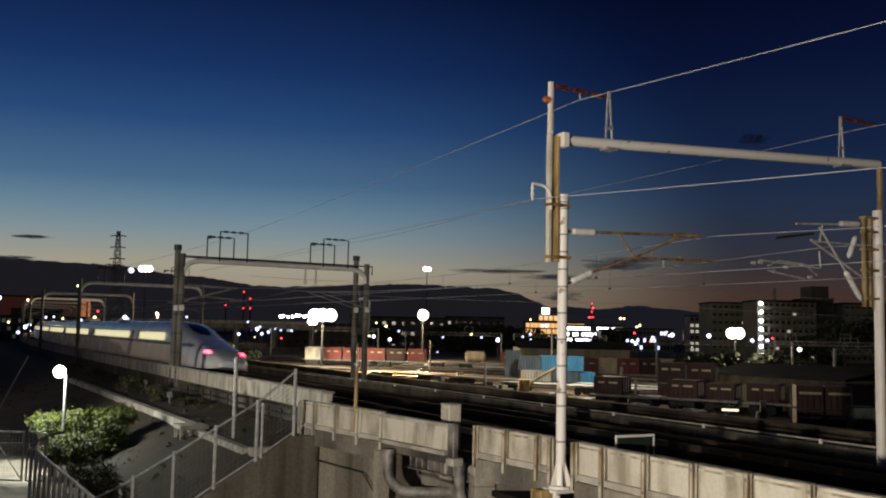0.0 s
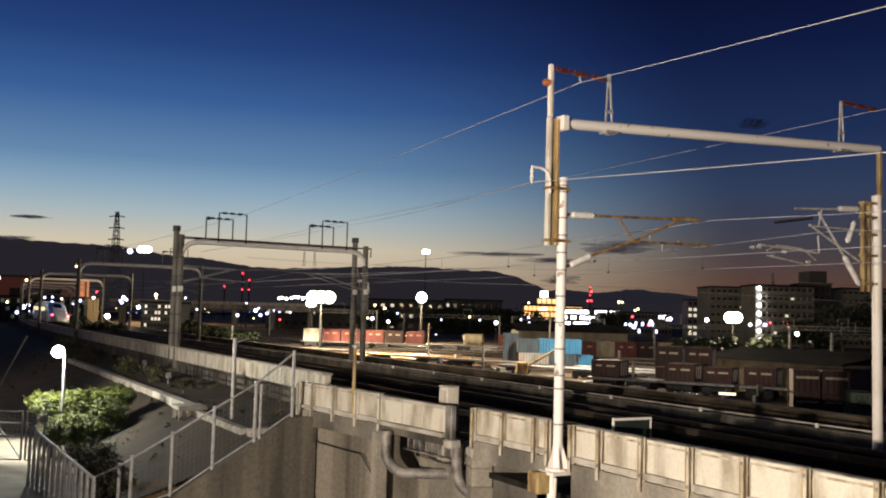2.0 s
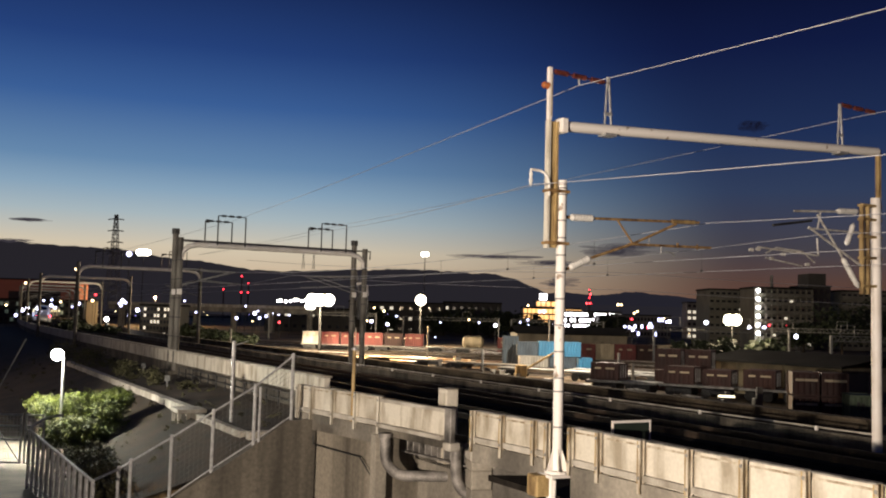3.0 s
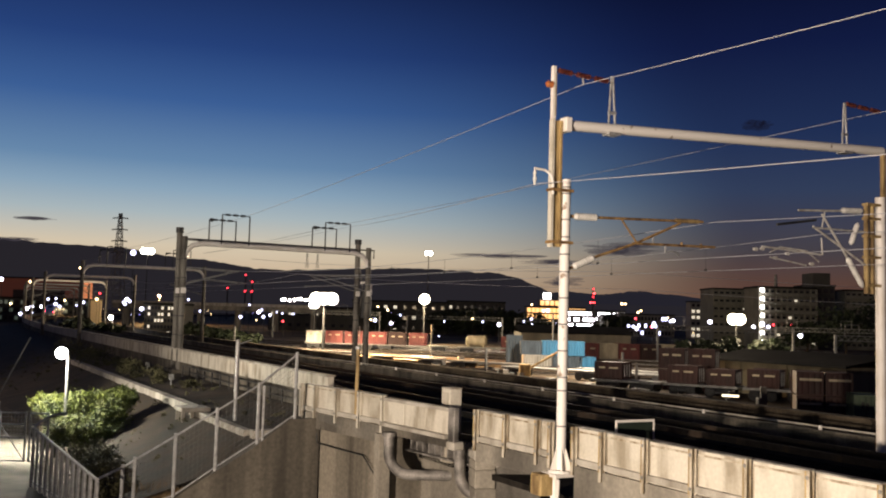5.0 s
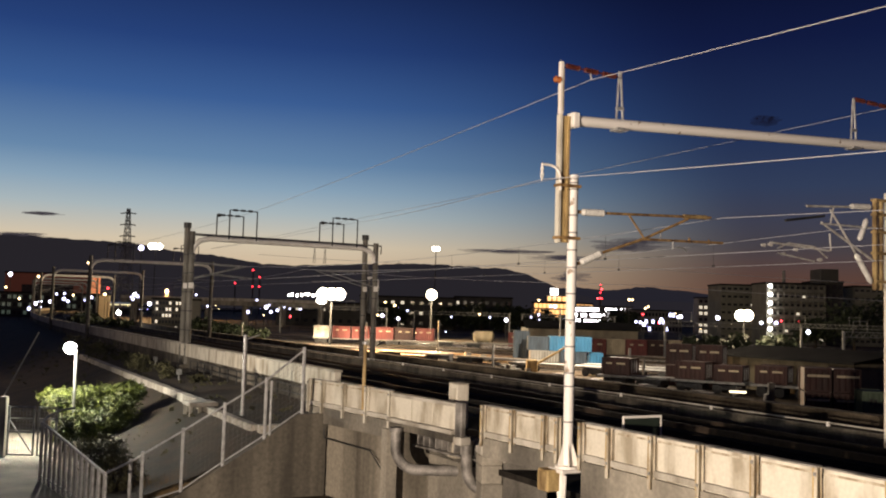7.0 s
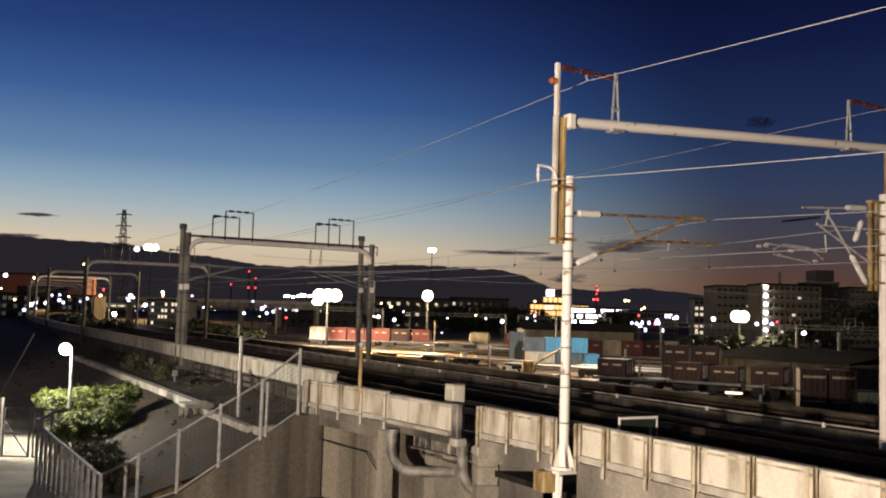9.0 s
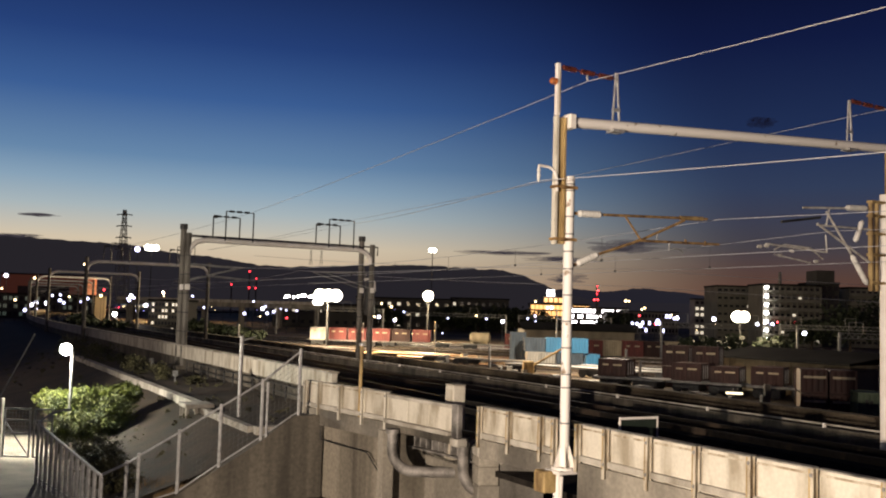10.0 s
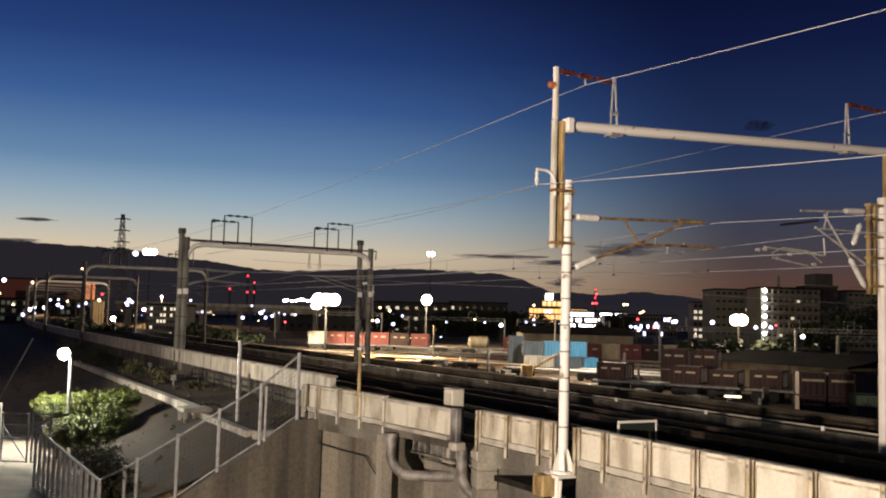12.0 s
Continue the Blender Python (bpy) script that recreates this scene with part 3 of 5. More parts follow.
    for x0, sg in ((0, 1), (width, -1)):
        a = bmesh.new()
        tube(a, [(x0, 0, RAIL + 6.0), (x0 + sg * 3.6, 0, RAIL + 5.9), (x0 + sg * 3.4, 0, RAIL + 5.85), (x0, 0, RAIL + 4.9)], 0.04, 6)
        part("cantilever_arm", a, GREYSTEEL, g)
        part("steady_arm", tubed([(x0 + sg * 1.6, 0, RAIL + 5.3), (x0 + sg * 3.9, 0, RAIL + 5.15)], 0.03, 6), GREYSTEEL, g)
    return g


far_portal(-4.0, 12.7, 10.25, "arch")
far_portal(-2.6, 12.5, 10.35, "flat", False)
for s, w, o in ((36, 12.2, -3.95), (74, 11.7, -3.8), (104, 11.4, -3.5), (134, 11.4, -3.5), (165, 11.4, -3.5), (198, 11.4, -3.5)):
    far_portal(s, w, 10.25, "arch", s < 40, o)


def wires():
    def run(name, pts, radius, sag, label):
        radius *= 0.68
        bm = bmesh.new()
        path = []
        for a, b in zip(pts, pts[1:]):
            a, b = Vector(a), Vector(b)
            for k in range(10):
                f = k / 10
                path.append(a.lerp(b, f) - Vector((0, 0, 4 * sag * f * (1 - f))))
        path.append(Vector(pts[-1]))
        tube(bm, path, radius, 5)
        return tagged(part(name, bm, WIRE if radius < 0.03 else PALE), label, "wire", "overhead wires", "structure")

    along = [-90, -46.5, -4, 29, 57, 87, 118, 148]
    for off in (0.0, 4.3):
        run("overhead_wire", [on_line(s, off - 0.3, RAIL + 5.0) for s in along], 0.012, 0.0, "copper contact wire above a track")
        run("overhead_wire", [on_line(s, off - 0.3, RAIL + 5.9) for s in along], 0.014, 0.45, "sagging messenger wire above a track")
    dr = bmesh.new()
    for off in (0.0, 4.3):
        for s0, s1 in ((-46.5, -4), (-4, 29), (29, 57)):
            n = int((s1 - s0) / 4.5)
            for k in range(1, n):
                f = k / n
                s = s0 + (s1 - s0) * f
                tube(dr, [on_line(s, off - 0.3, RAIL + 5.0), on_line(s, off - 0.3, RAIL + 5.9 - 1.8 * f * (1 - f))], 0.005, 4)
                box(dr, (-0.03, -0.03, -0.03), (0.03, 0.03, 0.03), m=line_pose(s, off - 0.3, RAIL + 5.03))
    tagged(part("wire_hangers", dr, DARKSTEEL), "small hangers joining contact and messenger wire", "wire hanger", kind="stuff")
    run("overhead_wire", [on_line(-68.7, -2.24, 11.46), on_line(-46.5, -4.5, 11.55), on_line(-4, 0.2, 12.1), on_line(29, -1.2, 11.6), on_line(57, -1.2, 11.6)], 0.016, 0.08, "feeder wire hung between the portals")
    run("overhead_wire", [on_line(-68, 5.7, 12.3), on_line(-46.5, 5.58, 12.12), on_line(-4, 6.6, 12.0), on_line(29, 6.2, 11.6)], 0.016, 0.08, "feeder wire hung between the portals")
    run("overhead_wire", [on_line(-68.3, 0.55, 9.06), on_line(-46.5, -5.78, 9.08), on_line(-4, 7.6, 12.0), on_line(29, 6.2, 11.6)], 0.014, 0.12, "thin earth wire hung from the mast")
    run("overhead_wire", [on_line(-66, 7.25, 2.90), on_line(-30, 7.25, 2.90), on_line(20, 7.25, 2.90)], 0.05, 0.0, "cable clipped along the far parapet")
    for k in range(8):
        c = thing("cable_clip", line_pose(-43.5 + 5.10 * k, 7.25, 2.86), "small pale clip holding the cable on the far parapet", "cable clip", "cable clips on the far parapet")
        part("saddle", boxed((-0.06, -0.05, -0.07), (0.04, 0.05, 0.08), 0.02), WHITE, c)
    run("overhead_wire", [(70, 70, 8.4), (12, 62, 9.3), (-18, 90, 11.0)], 0.02, 0.3, "wire over the yard tracks")
    run("overhead_wire", [(70, 66, 7.2), (12, 60, 8.1), (-18, 90, 10.0)], 0.02, 0.3, "wire over the yard tracks")


wires()


# ---- the abutment, the bridge over the lane and the bank ----
def block(name, s0, s1, o0, o1, z0, z1, mt, parent, bevel=0.02, label=""):
    """A box laid along the line, from s0 to s1 and from o0 to o1 beside it."""
    m = line_pose((s0 + s1) / 2, (o0 + o1) / 2, 0)
    hs, ho = (s1 - s0) / 2, (o1 - o0) / 2
    bm = bmesh.new()
    box(bm, (-ho, -hs, z0), (ho, hs, z1), bevel)
    return part(name, bm, mt, parent, label, m=m)


def build_abutment():
    a = thing("wall_abutment", pose(0, 0, 0), "stained grey concrete bridge abutment with sloping wing wall", "abutment", kind="structure")
    bm = bmesh.new()
    low = [wall_at(s, -0.4) + Vector((0.10, 0.06, 0)) for s in (-38.7, -36.5, -34.9)]
    top = [wall_at(s, 2.46) + Vector((0.10, 0.06, 0)) for s in (-38.7, -36.5, -34.9)]
    inner_top = [on_line(s, -3.7, 2.46) for s in (-38.7, -36.5, -34.9)]
    inner_low = [on_line(s, -3.7, -0.4) for s in (-38.7, -36.5, -34.9)]
    strip(bm, [low, top, inner_top, inner_low, low])
    bmesh.ops.remove_doubles(bm, verts=bm.verts, dist=1e-4)
    bmesh.ops.holes_fill(bm, edges=[e for e in bm.edges if e.is_boundary], sides=0)
    bmesh.ops.recalc_face_normals(bm, faces=bm.faces)
    part("breast_wall", bm, WEATHERED, a, "water-streaked grey breast wall")
    b = bmesh.new()
    profile = [(-6.3, 2.62), (-7.3, 2.62), (-8.32, 1.87), (-9.6, 1.11), (-10.86, 0.37), (-11.6, 0.0), (-11.6, -0.4), (-6.3, -0.4)]
    front = [b.verts.new(on_line(-35.15, o, z)) for o, z in profile]
    back = [b.verts.new(on_line(-34.85, o, z)) for o, z in profile]
    b.faces.new(front)
    b.faces.new(back[::-1])
    for i in range(len(profile)):
        j = (i + 1) % len(profile)
        b.faces.new((front[i], back[i], back[j], front[j]))
    bmesh.ops.recalc_face_normals(b, faces=b.faces)
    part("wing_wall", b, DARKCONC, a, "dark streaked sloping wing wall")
    block("pilaster", -39.05, -38.7, -5.98, -5.6, -0.4, 2.58, CONCRETE, a)
    block("back_wall", -42.6, -38.9, -4.5, -4.2, -0.4, 2.04, CONCRETE, a, label="brown-grey concrete wall under the bridge")


build_abutment()


def build_girder():
    """The bridge span over the lane: fascia panels, stiffened web, ledge."""
    m = wall_pose(-40.5)
    inv = m.inverted()
    g = thing("bridge_span", m, "cream bridge fascia with three flat panels above a dark stiffened girder", "bridge")
    y0, y1 = (inv @ wall_at(-42.25)).y, (inv @ wall_at(-39.0)).y
    for k in range(3):
        a, b = y0 + (y1 - y0) * k / 3, y0 + (y1 - y0) * (k + 1) / 3
        part("panel", boxed((-0.10, a + 0.004, 2.93), (0.05, b - 0.004, 3.53), 0.008), PANEL, g)
    part("coping", boxed((-0.14, y0, 3.534), (0.08, y1, 3.63), 0.015), PALE, g)
    part("ledge", boxed((-0.24, y0, 2.81), (-0.02, y1, 2.925), 0.02), PALE, g)
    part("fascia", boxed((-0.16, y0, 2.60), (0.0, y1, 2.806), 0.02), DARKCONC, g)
    part("web", boxed((1.0, y0, 2.05), (1.05, y1, 2.80)), DARKSTEEL, g)
    for k in range(10):
        y = y0 + 0.2 + k * 0.31
        part("stiffener", boxed((0.70, y, 2.12), (0.996, y + 0.05, 2.66), 0.008), DULLGALV, g, "grey web stiffener")
    part("bottom_flange", boxed((0.66, y0, 2.05), (0.996, y1, 2.10), 0.008), DULLGALV, g)
    part("end_post", boxed((-0.16, y0 - 0.34, 2.78), (0.0, y0 - 0.05, 3.66), 0.015), DULLGALV, g, "grey steel end post")
    part("bearing_seat", boxed((-0.20, y0 - 0.38, 2.56), (0.15, y0 - 0.03, 2.77), 0.03), PALE, g)


build_girder()


def guard_beam(x0, x1, y, ztop, zbar):
    """A bent steel beam that guards the bridge: down, round a bend, then across."""
    g = thing("guard_beam", pose(0, 0, 0), "curved grey steel guard beam below the bridge", "guard beam", "guard beams under the bridge")
    bend = 0.62
    pts = [Vector((x0, y, ztop)), Vector((x0, y, zbar + bend))]
    for k in range(1, 8):
        a = math.pi / 2 * k / 8
        pts.append(Vector((x0 + bend * (1 - math.cos(a)), y, zbar + bend * (1 - math.sin(a)))))
    pts += [Vector((x0 + bend, y, zbar)), Vector((x1, y, zbar))]
    part("beam", tubed(pts, 0.15, 14), DULLGALV, g, smooth=True)
    part("collar", tubed([(x0, y, ztop - 0.12), (x0, y, ztop)], 0.20, 14), DULLGALV, g)


guard_beam(-1.31, 0.50, 27.2, 2.72, 1.54)
guard_beam(0.67, 2.6, 25.75, 2.62, 1.26)


def near_bits():
    t = thing("concrete_pier_cap", pose(1.31, 25.25, 0, 0, 0, 12), "grey concrete bearing block below the parapet", "pier")
    for z0, z1, x1 in ((0.6, 1.56, 0.31), (1.564, 2.04, 0.28), (2.044, 2.28, 0.28)):
        part("course", boxed((-0.28, -0.1, z0), (x1, 0.6, z1), 0.025), CONCRETE, t, "grey weathered course")
    part("cap", boxed((-0.30, -0.06, 2.284), (0.20, 0.62, 2.56), 0.04), PALE, t, "pale concrete cap")
    r = thing("service_hatch", pose(2.2, 25.25, 0, 0, 0, 4), "dark recessed service panel under the parapet", "hatch")
    bm = bmesh.new()
    prof = [(-0.58, 1.2), (0.58, 1.2), (0.58, 2.03), (-0.02, 2.36), (-0.58, 2.12)]
    a = [bm.verts.new((x, 0, z)) for x, z in prof]
    b = [bm.verts.new((x, 0.3, z)) for x, z in prof]
    bm.faces.new(a)
    bm.faces.new(b[::-1])
    for i in range(5):
        bm.faces.new((a[i], a[(i + 1) % 5], b[(i + 1) % 5], b[i]))
    bmesh.ops.recalc_face_normals(bm, faces=bm.faces)
    part("panel", bm, MASTGREY, r)
    part("trim", tubed([(-0.60, -0.02, 2.13), (-0.02, -0.02, 2.38), (0.60, -0.02, 2.04)], 0.03, 6), PALE, r)
    w = thing("drain_pipe", pose(0, 0, 0), "thin dark drain pipe fixed across the abutment", "pipe")
    off = Vector((-0.06, -0.03, 0))
    part("run", tubed([wall_at(-35.1, 2.35) + off, wall_at(-35.2, 1.85) + off, wall_at(-36.4, 1.82) + off, wall_at(-37.9, 1.80) + off, wall_at(-38.65, 1.25) + off], 0.022, 6), DARKSTEEL, w)
    c = thing("junction_box", line_pose(-46.35, -5.35, 0), "ochre steel junction box below the mast", "junction box")
    part("case", boxed((-0.16, -0.2, 2.08), (0.18, 0.2, 2.56), 0.02), OCHRE, c)
    part("lid", boxed((-0.185, -0.17, 2.12), (-0.164, 0.17, 2.52), 0.01), OCHRE, c)
    br = thing("mast_bracket", line_pose(-46.5, -5.0, 0), "white steel bracket carrying the mast foot", "bracket")
    part("plate", boxed((-0.28, -0.28, 2.50), (0.3, 0.28, 2.576), 0.015), WHITE, br)
    part("post", tubed([(-0.1, 0, 0.9), (-0.1, 0, 2.5)], 0.10, 10), WHITE, br, smooth=True)
    part("strut", tubed([(-0.1, -0.08, 1.3), (-0.32, -0.42, 2.0), (-0.32, -0.45, 2.5)], 0.035, 8), WHITE, br, smooth=True)
    bx = thing("track_cabinet", line_pose(-40.7, -4.55, 0), "pale square equipment cabinet behind the parapet", "cabinet")
    part("body", boxed((-0.19, -0.24, 1.95), (0.20, 0.24, 4.0), 0.02), PANEL, bx)
    part("lid", boxed((-0.20, -0.25, 4.004), (0.21, 0.25, 4.03), 0.01), PANEL, bx)
    part("door", boxed((-0.206, -0.20, 2.6), (-0.192, 0.20, 3.9), 0.005), PANEL, bx)
    sg = thing("track_sign", line_pose(-47.1, -3.3, 0), "white rectangular sign frame with dark green board beside the track", "sign")
    part("board", boxed((-0.52, -0.012, 3.28), (0.52, 0.012, 3.72)), mat("sign_green", (0.02, 0.03, 0.022), 0.5, vary=0.2), sg)
    for lo, hi in (((-0.57, -0.02, 3.724), (0.57, 0.02, 3.78)), ((-0.57, -0.02, 1.95), (-0.523, 0.02, 3.72)), ((0.523, -0.02, 1.95), (0.57, 0.02, 3.72))):
        part("frame_bar", boxed(lo, hi, 0.005), WHITE, sg)
    p = thing("cable_pole", pose(-2.45, 29.3, 0), "slim rust-streaked pole with cable clip", "pole")
    part("shaft", tubed([(0, 0, 2.5), (0, 0, 4.95)], 0.055, 10), OCHRE, p, smooth=True)
    part("cap", tubed([(0, 0, 4.95), (0, 0, 5.03)], 0.09, 10), GALV, p)
    q = thing("bank_pole", on_pose(-29.0, -7.27), "plain grey steel pole on the bank with short arm", "pole")
    part("shaft", tubed([(0, 0, 1.9), (0, 0, 4.94)], 0.075, 10), GALV, q, smooth=True)
    part("arm", tubed([(0, 0, 4.75), (0.55, 0, 4.95)], 0.025, 6), GALV, q)
    for s, o, h in ((-13, -6.0, 0.3), (-8, -5.6, 0.35), (-3, -5.2, 0.4)):
        k = thing("marker_post", on_pose(s, o), "small pale marker post on the bank", "marker post", "marker posts on the bank")
        part("shaft", tubed([(0, 0, 1.9), (0, 0, 2.0 + h)], 0.04, 8), GREYSTEEL, k)
        part("plate", boxed((-0.14, -0.015, 2.0 + h), (0.14, 0.015, 2.3 + h), 0.01), GREYSTEEL, k)


def on_pose(s, off, z=0.0):
    return line_pose(s, off, z)


near_bits()


def build_bank():
    bm = bmesh.new()
    rows = []
    rnd = random.Random(4)
    prof = [(-3.58, 2.1), (-5.0, 2.05), (-6.3, 1.98), (-7.5, 1.9), (-8.3, 1.75), (-9.4, 1.25), (-10.6, 0.75), (-11.8, 0.3), (-12.8, 0.05), (-13.6, -0.1)]
    s = -34.84
    while s < 140:
        rows.append([on_line(s, o, z + (0.07 * noise.noise(Vector((o * 0.9, s * 0.7, 2))) + rnd.uniform(-0.03, 0.03) if -13 < o < -3.6 else 0)) for o, z in prof])
        s += 0.6 if s < 10 else 4
    strip(bm, rows)
    tagged(part("ground_bank", bm, EARTH, smooth=True), "bare brown earth bank beside the viaduct", "bank", kind="structure")
    k = thing("kerb", pose(0, 0, 0), "pale concrete gutter kerb along the bank", "kerb", kind="structure")
    for i in range(24):
        block("kerb_stone", -25.5 + 1.5 * i, -24.02 + 1.5 * i, -7.95, -7.55, 1.7, 2.12, PALE, k, 0.02)
    for i in range(3):
        block("kerb_stone", -33.6, -33.2, -8.0 + 1.0 * i, -7.02 + 1.0 * i, 1.5, 2.1, PALE, k, 0.02)
    for i in range(5):
        block("kerb_stone", -32.7 + 1.5 * i, -31.25 + 1.5 * i, -8.05, -7.75, 1.5, 2.02, PALE, k, 0.02)
    o = thing("gutter_slab", line_pose(-25.9, -8.1, 0), "white concrete slab on short legs at the kerb end", "gutter slab")
    part("slab", boxed((-0.55, -0.6, 2.0), (0.6, 0.7, 2.16), 0.03), PALE, o)
    for x, y in ((-0.45, -0.45), (-0.45, 0.1), (-0.1, -0.45), (0.35, -0.45), (-0.45, 0.5)):
        part("leg", boxed((x - 0.06, y - 0.06, 1.1), (x + 0.06, y + 0.06, 2.0), 0.01), PALE, o)
    r = thing("handrail", pose(0, 0, 0), "dark low steel handrail under the parapet", "handrail")
    for i in range(17):
        block("post", -33.2 + 1.6 * i, -33.13 + 1.6 * i, -4.13, -4.07, 1.95, 2.75, DARKSTEEL, r, 0.005)
    for z in (2.40, 2.72):
        part("rail", swept([(-4.12, z), (-4.12, z + 0.05), (-4.08, z + 0.05), (-4.08, z)], -33.3, -7.5, 6), DARKSTEEL, r)


build_bank()


# ---- fences, gate, lamp, bush ----
def mesh_wires(a0, a1, b0, b1, pitch=0.16):
    """A welded wire mesh between the feet a0, b0 and the heads a1, b1 of two posts."""
    bm = bmesh.new()
    a0, a1, b0, b1 = (Vector(v) for v in (a0, a1, b0, b1))
    n = max(2, int((b0 - a0).length / pitch))
    for i in range(1, n):
        f = i / n
        tube(bm, [a0.lerp(b0, f), a1.lerp(b1, f)], 0.0035, 4)
    k = max(2, int((a1 - a0).length / pitch))
    for i in range(1, k):
        f = i / k
        tube(bm, [a0.lerp(a1, f), b0.lerp(b1, f)], 0.0035, 4)
    return bm


def build_fences():
    f = thing("mesh_fence", pose(0, 0, 0), "grey wire mesh fence stepping down the wing wall", "fence")
    spots = [(-7.1, 2.62, 4.75), (-8.32, 1.85, 3.78), (-9.62, 1.08, 3.02), (-10.86, 0.3, 2.28), (-12.02, 0.0, 1.62), (-12.36, 0.0, 1.42)]
    posts = [(on_line(-35.0, o, z0), on_line(-35.0, o, z1)) for o, z0, z1 in spots]
    for i, (a, b) in enumerate(posts):
        part("post", tubed([a, b], 0.055, 8), GALV, f, smooth=True)
        if i == 1:
            part("post", tubed([a + Vector((0.16, 0.02, 0.1)), b + Vector((0.16, 0.02, -0.1))], 0.04, 8), GALV, f)
    for (a0, a1), (b0, b1) in zip(posts, posts[1:]):
        part("rail", tubed([a1 - Vector((0, 0, 0.08)), b1 - Vector((0, 0, 0.08))], 0.03, 6), GALV, f)
        part("rail", tubed([a0 + Vector((0, 0, 0.12)), b0 + Vector((0, 0, 0.12))], 0.025, 6), GALV, f)
        tagged(part("wire_mesh", mesh_wires(a0, a1, b0, b1), MASTGREY, f), kind="stuff")
    g = thing("bar_fence", pose(0, 0, 0), "grey steel fence of broad upright bars beside the path", "fence")
    a, b = Vector((-9.25, 26.5, 0)), Vector((-13.35, 32.0, 0))
    last = posts[-1][1] - Vector((0, 0, 0.08))
    part("rail", tubed([last, a + Vector((0, 0, 1.30))], 0.035, 8), GALV, g)
    n = 13
    turn = math.degrees(math.atan2((b - a).y, (b - a).x))
    for i in range(n):
        p = a.lerp(b, i / (n - 1))
        top = 1.30 + 0.66 * i / (n - 1)
        part("bar", boxed((-0.10, -0.03, -0.1), (0.10, 0.03, top - 0.04), 0.01), GALV, g, m=pose(p.x, p.y, 0, 0, 0, turn))
    part("rail", tubed([a + Vector((0, 0, 1.28)), b + Vector((0, 0, 1.94))], 0.045, 8), GALV, g, smooth=True)
    part("rail", tubed([a + Vector((0, 0, 0.2)), b + Vector((0, 0, 0.2))], 0.03, 8), GALV, g)
    tagged(part("wire_mesh", mesh_wires(a, a + Vector((0, 0, 1.26)), b, b + Vector((0, 0, 1.9)), 0.22), MASTGREY, g), kind="stuff")
    part("end_curve", tubed([b + Vector((0, 0, 1.94)), b + Vector((0.05, 0.25, 2.1)), b + Vector((0.25, 0.8, 2.28)), b + Vector((0.5, 1.4, 2.3))], 0.045, 8), GALV, g)
    h = thing("gate", pose(-15.62, 36.5, 0.02), "grey steel double gate with mesh and diagonal braces, shut", "gate")
    for x0, x1, name in ((-0.95, 0.1, "leaf"), (0.2, 0.95, "leaf")):
        lf = part(name, boxed((x0, -0.03, 0.08), (x0 + 0.07, 0.03, 1.95), 0.01), GALV, h)
        part("bar", boxed((x1 - 0.07, -0.03, 0.08), (x1, 0.03, 1.95), 0.01), GALV, lf)
        for z in (0.08, 0.95, 1.45, 1.88):
            part("bar", boxed((x0 + 0.071, -0.025, z), (x1 - 0.071, 0.025, z + 0.06), 0.008), GALV, lf)
        part("brace", tubed([(x0 + 0.05, 0.04, 1.42), (x1 - 0.05, 0.04, 0.12)], 0.022, 6), GALV, lf)
        tagged(part("wire_mesh", mesh_wires((x0 + 0.08, 0, 0.14), (x0 + 0.08, 0, 1.88), (x1 - 0.08, 0, 0.14), (x1 - 0.08, 0, 1.88), 0.12), GALV, lf), kind="stuff")
    part("post", boxed((-1.25, -0.12, 0), (-1.0, 0.12, 2.3), 0.02), PALE, h)
    part("lock_plate", boxed((0.3, -0.06, 1.02), (0.8, -0.035, 1.16)), DARKSTEEL, h)


build_fences()


def street_lamp(place, head, height, power_mat, label, reach=0.18, radius=0.06):
    x, y = place
    t = thing("street_lamp", pose(x, y, 0), label, "street lamp", "street lamps")
    part("pole", tubed([(0, 0, 0), (0, 0, height - 0.12), (-0.03, 0, height - 0.03), (-reach, 0, height)], radius, 10), GREYSTEEL, t, smooth=True)
    # Lantern sphere is larger than life, its size imitating glare.
    part("lantern", sphered(head, (-reach - head * 0.4, 0, height), 3), power_mat, t, "glowing lantern", True)
    return t


street_lamp((-15.25, 39.5), 0.24, 4.08, glow("lantern_white", (0.97, 0.97, 1.0), 60), "slim pale street lamp with bright white lantern")
street_lamp((-56.0, 163.8), 0.36, 4.33, glow("lantern_far", (1.0, 0.95, 0.88), 40), "street lamp beyond the viaduct, lantern lit", 0.2)


def leaf_cloud(bm, rnd, centre, size, count, leaf, flat=0.0):
    """Leaves in many small clumps within an uneven ellipsoid."""
    clumps = []
    for _ in range(max(6, count // 55)):
        while True:
            v = Vector((rnd.uniform(-1, 1), rnd.uniform(-1, 1), rnd.uniform(-0.8, 1)))
            if 0.25 < v.length < 1:
                break
        clumps.append(Vector((centre[0] + v.x * size[0], centre[1] + v.y * size[1], centre[2] + v.z * size[2])))
    spread = 0.24 * sum(size) / 3
    for _ in range(count):
        c = rnd.choice(clumps)
        p = c + Vector((rnd.gauss(0, spread), rnd.gauss(0, spread), rnd.gauss(0, spread * 0.7)))
        m = Matrix.Translation(p) @ Euler((rnd.uniform(-1.2, 1.2), rnd.uniform(-1.2, 1.2), rnd.uniform(0, 6.3))).to_matrix().to_4x4()
        w, h = leaf * rnd.uniform(0.5, 1.0), leaf * rnd.uniform(0.8, 1.6)
        v = [bm.verts.new(m @ Vector(q)) for q in ((0, -h, 0), (w, -h * 0.1, 0.12 * w), (0, h, 0), (-w, -h * 0.1, 0.12 * w))]
        bm.faces.new((v[0], v[1], v[2]))
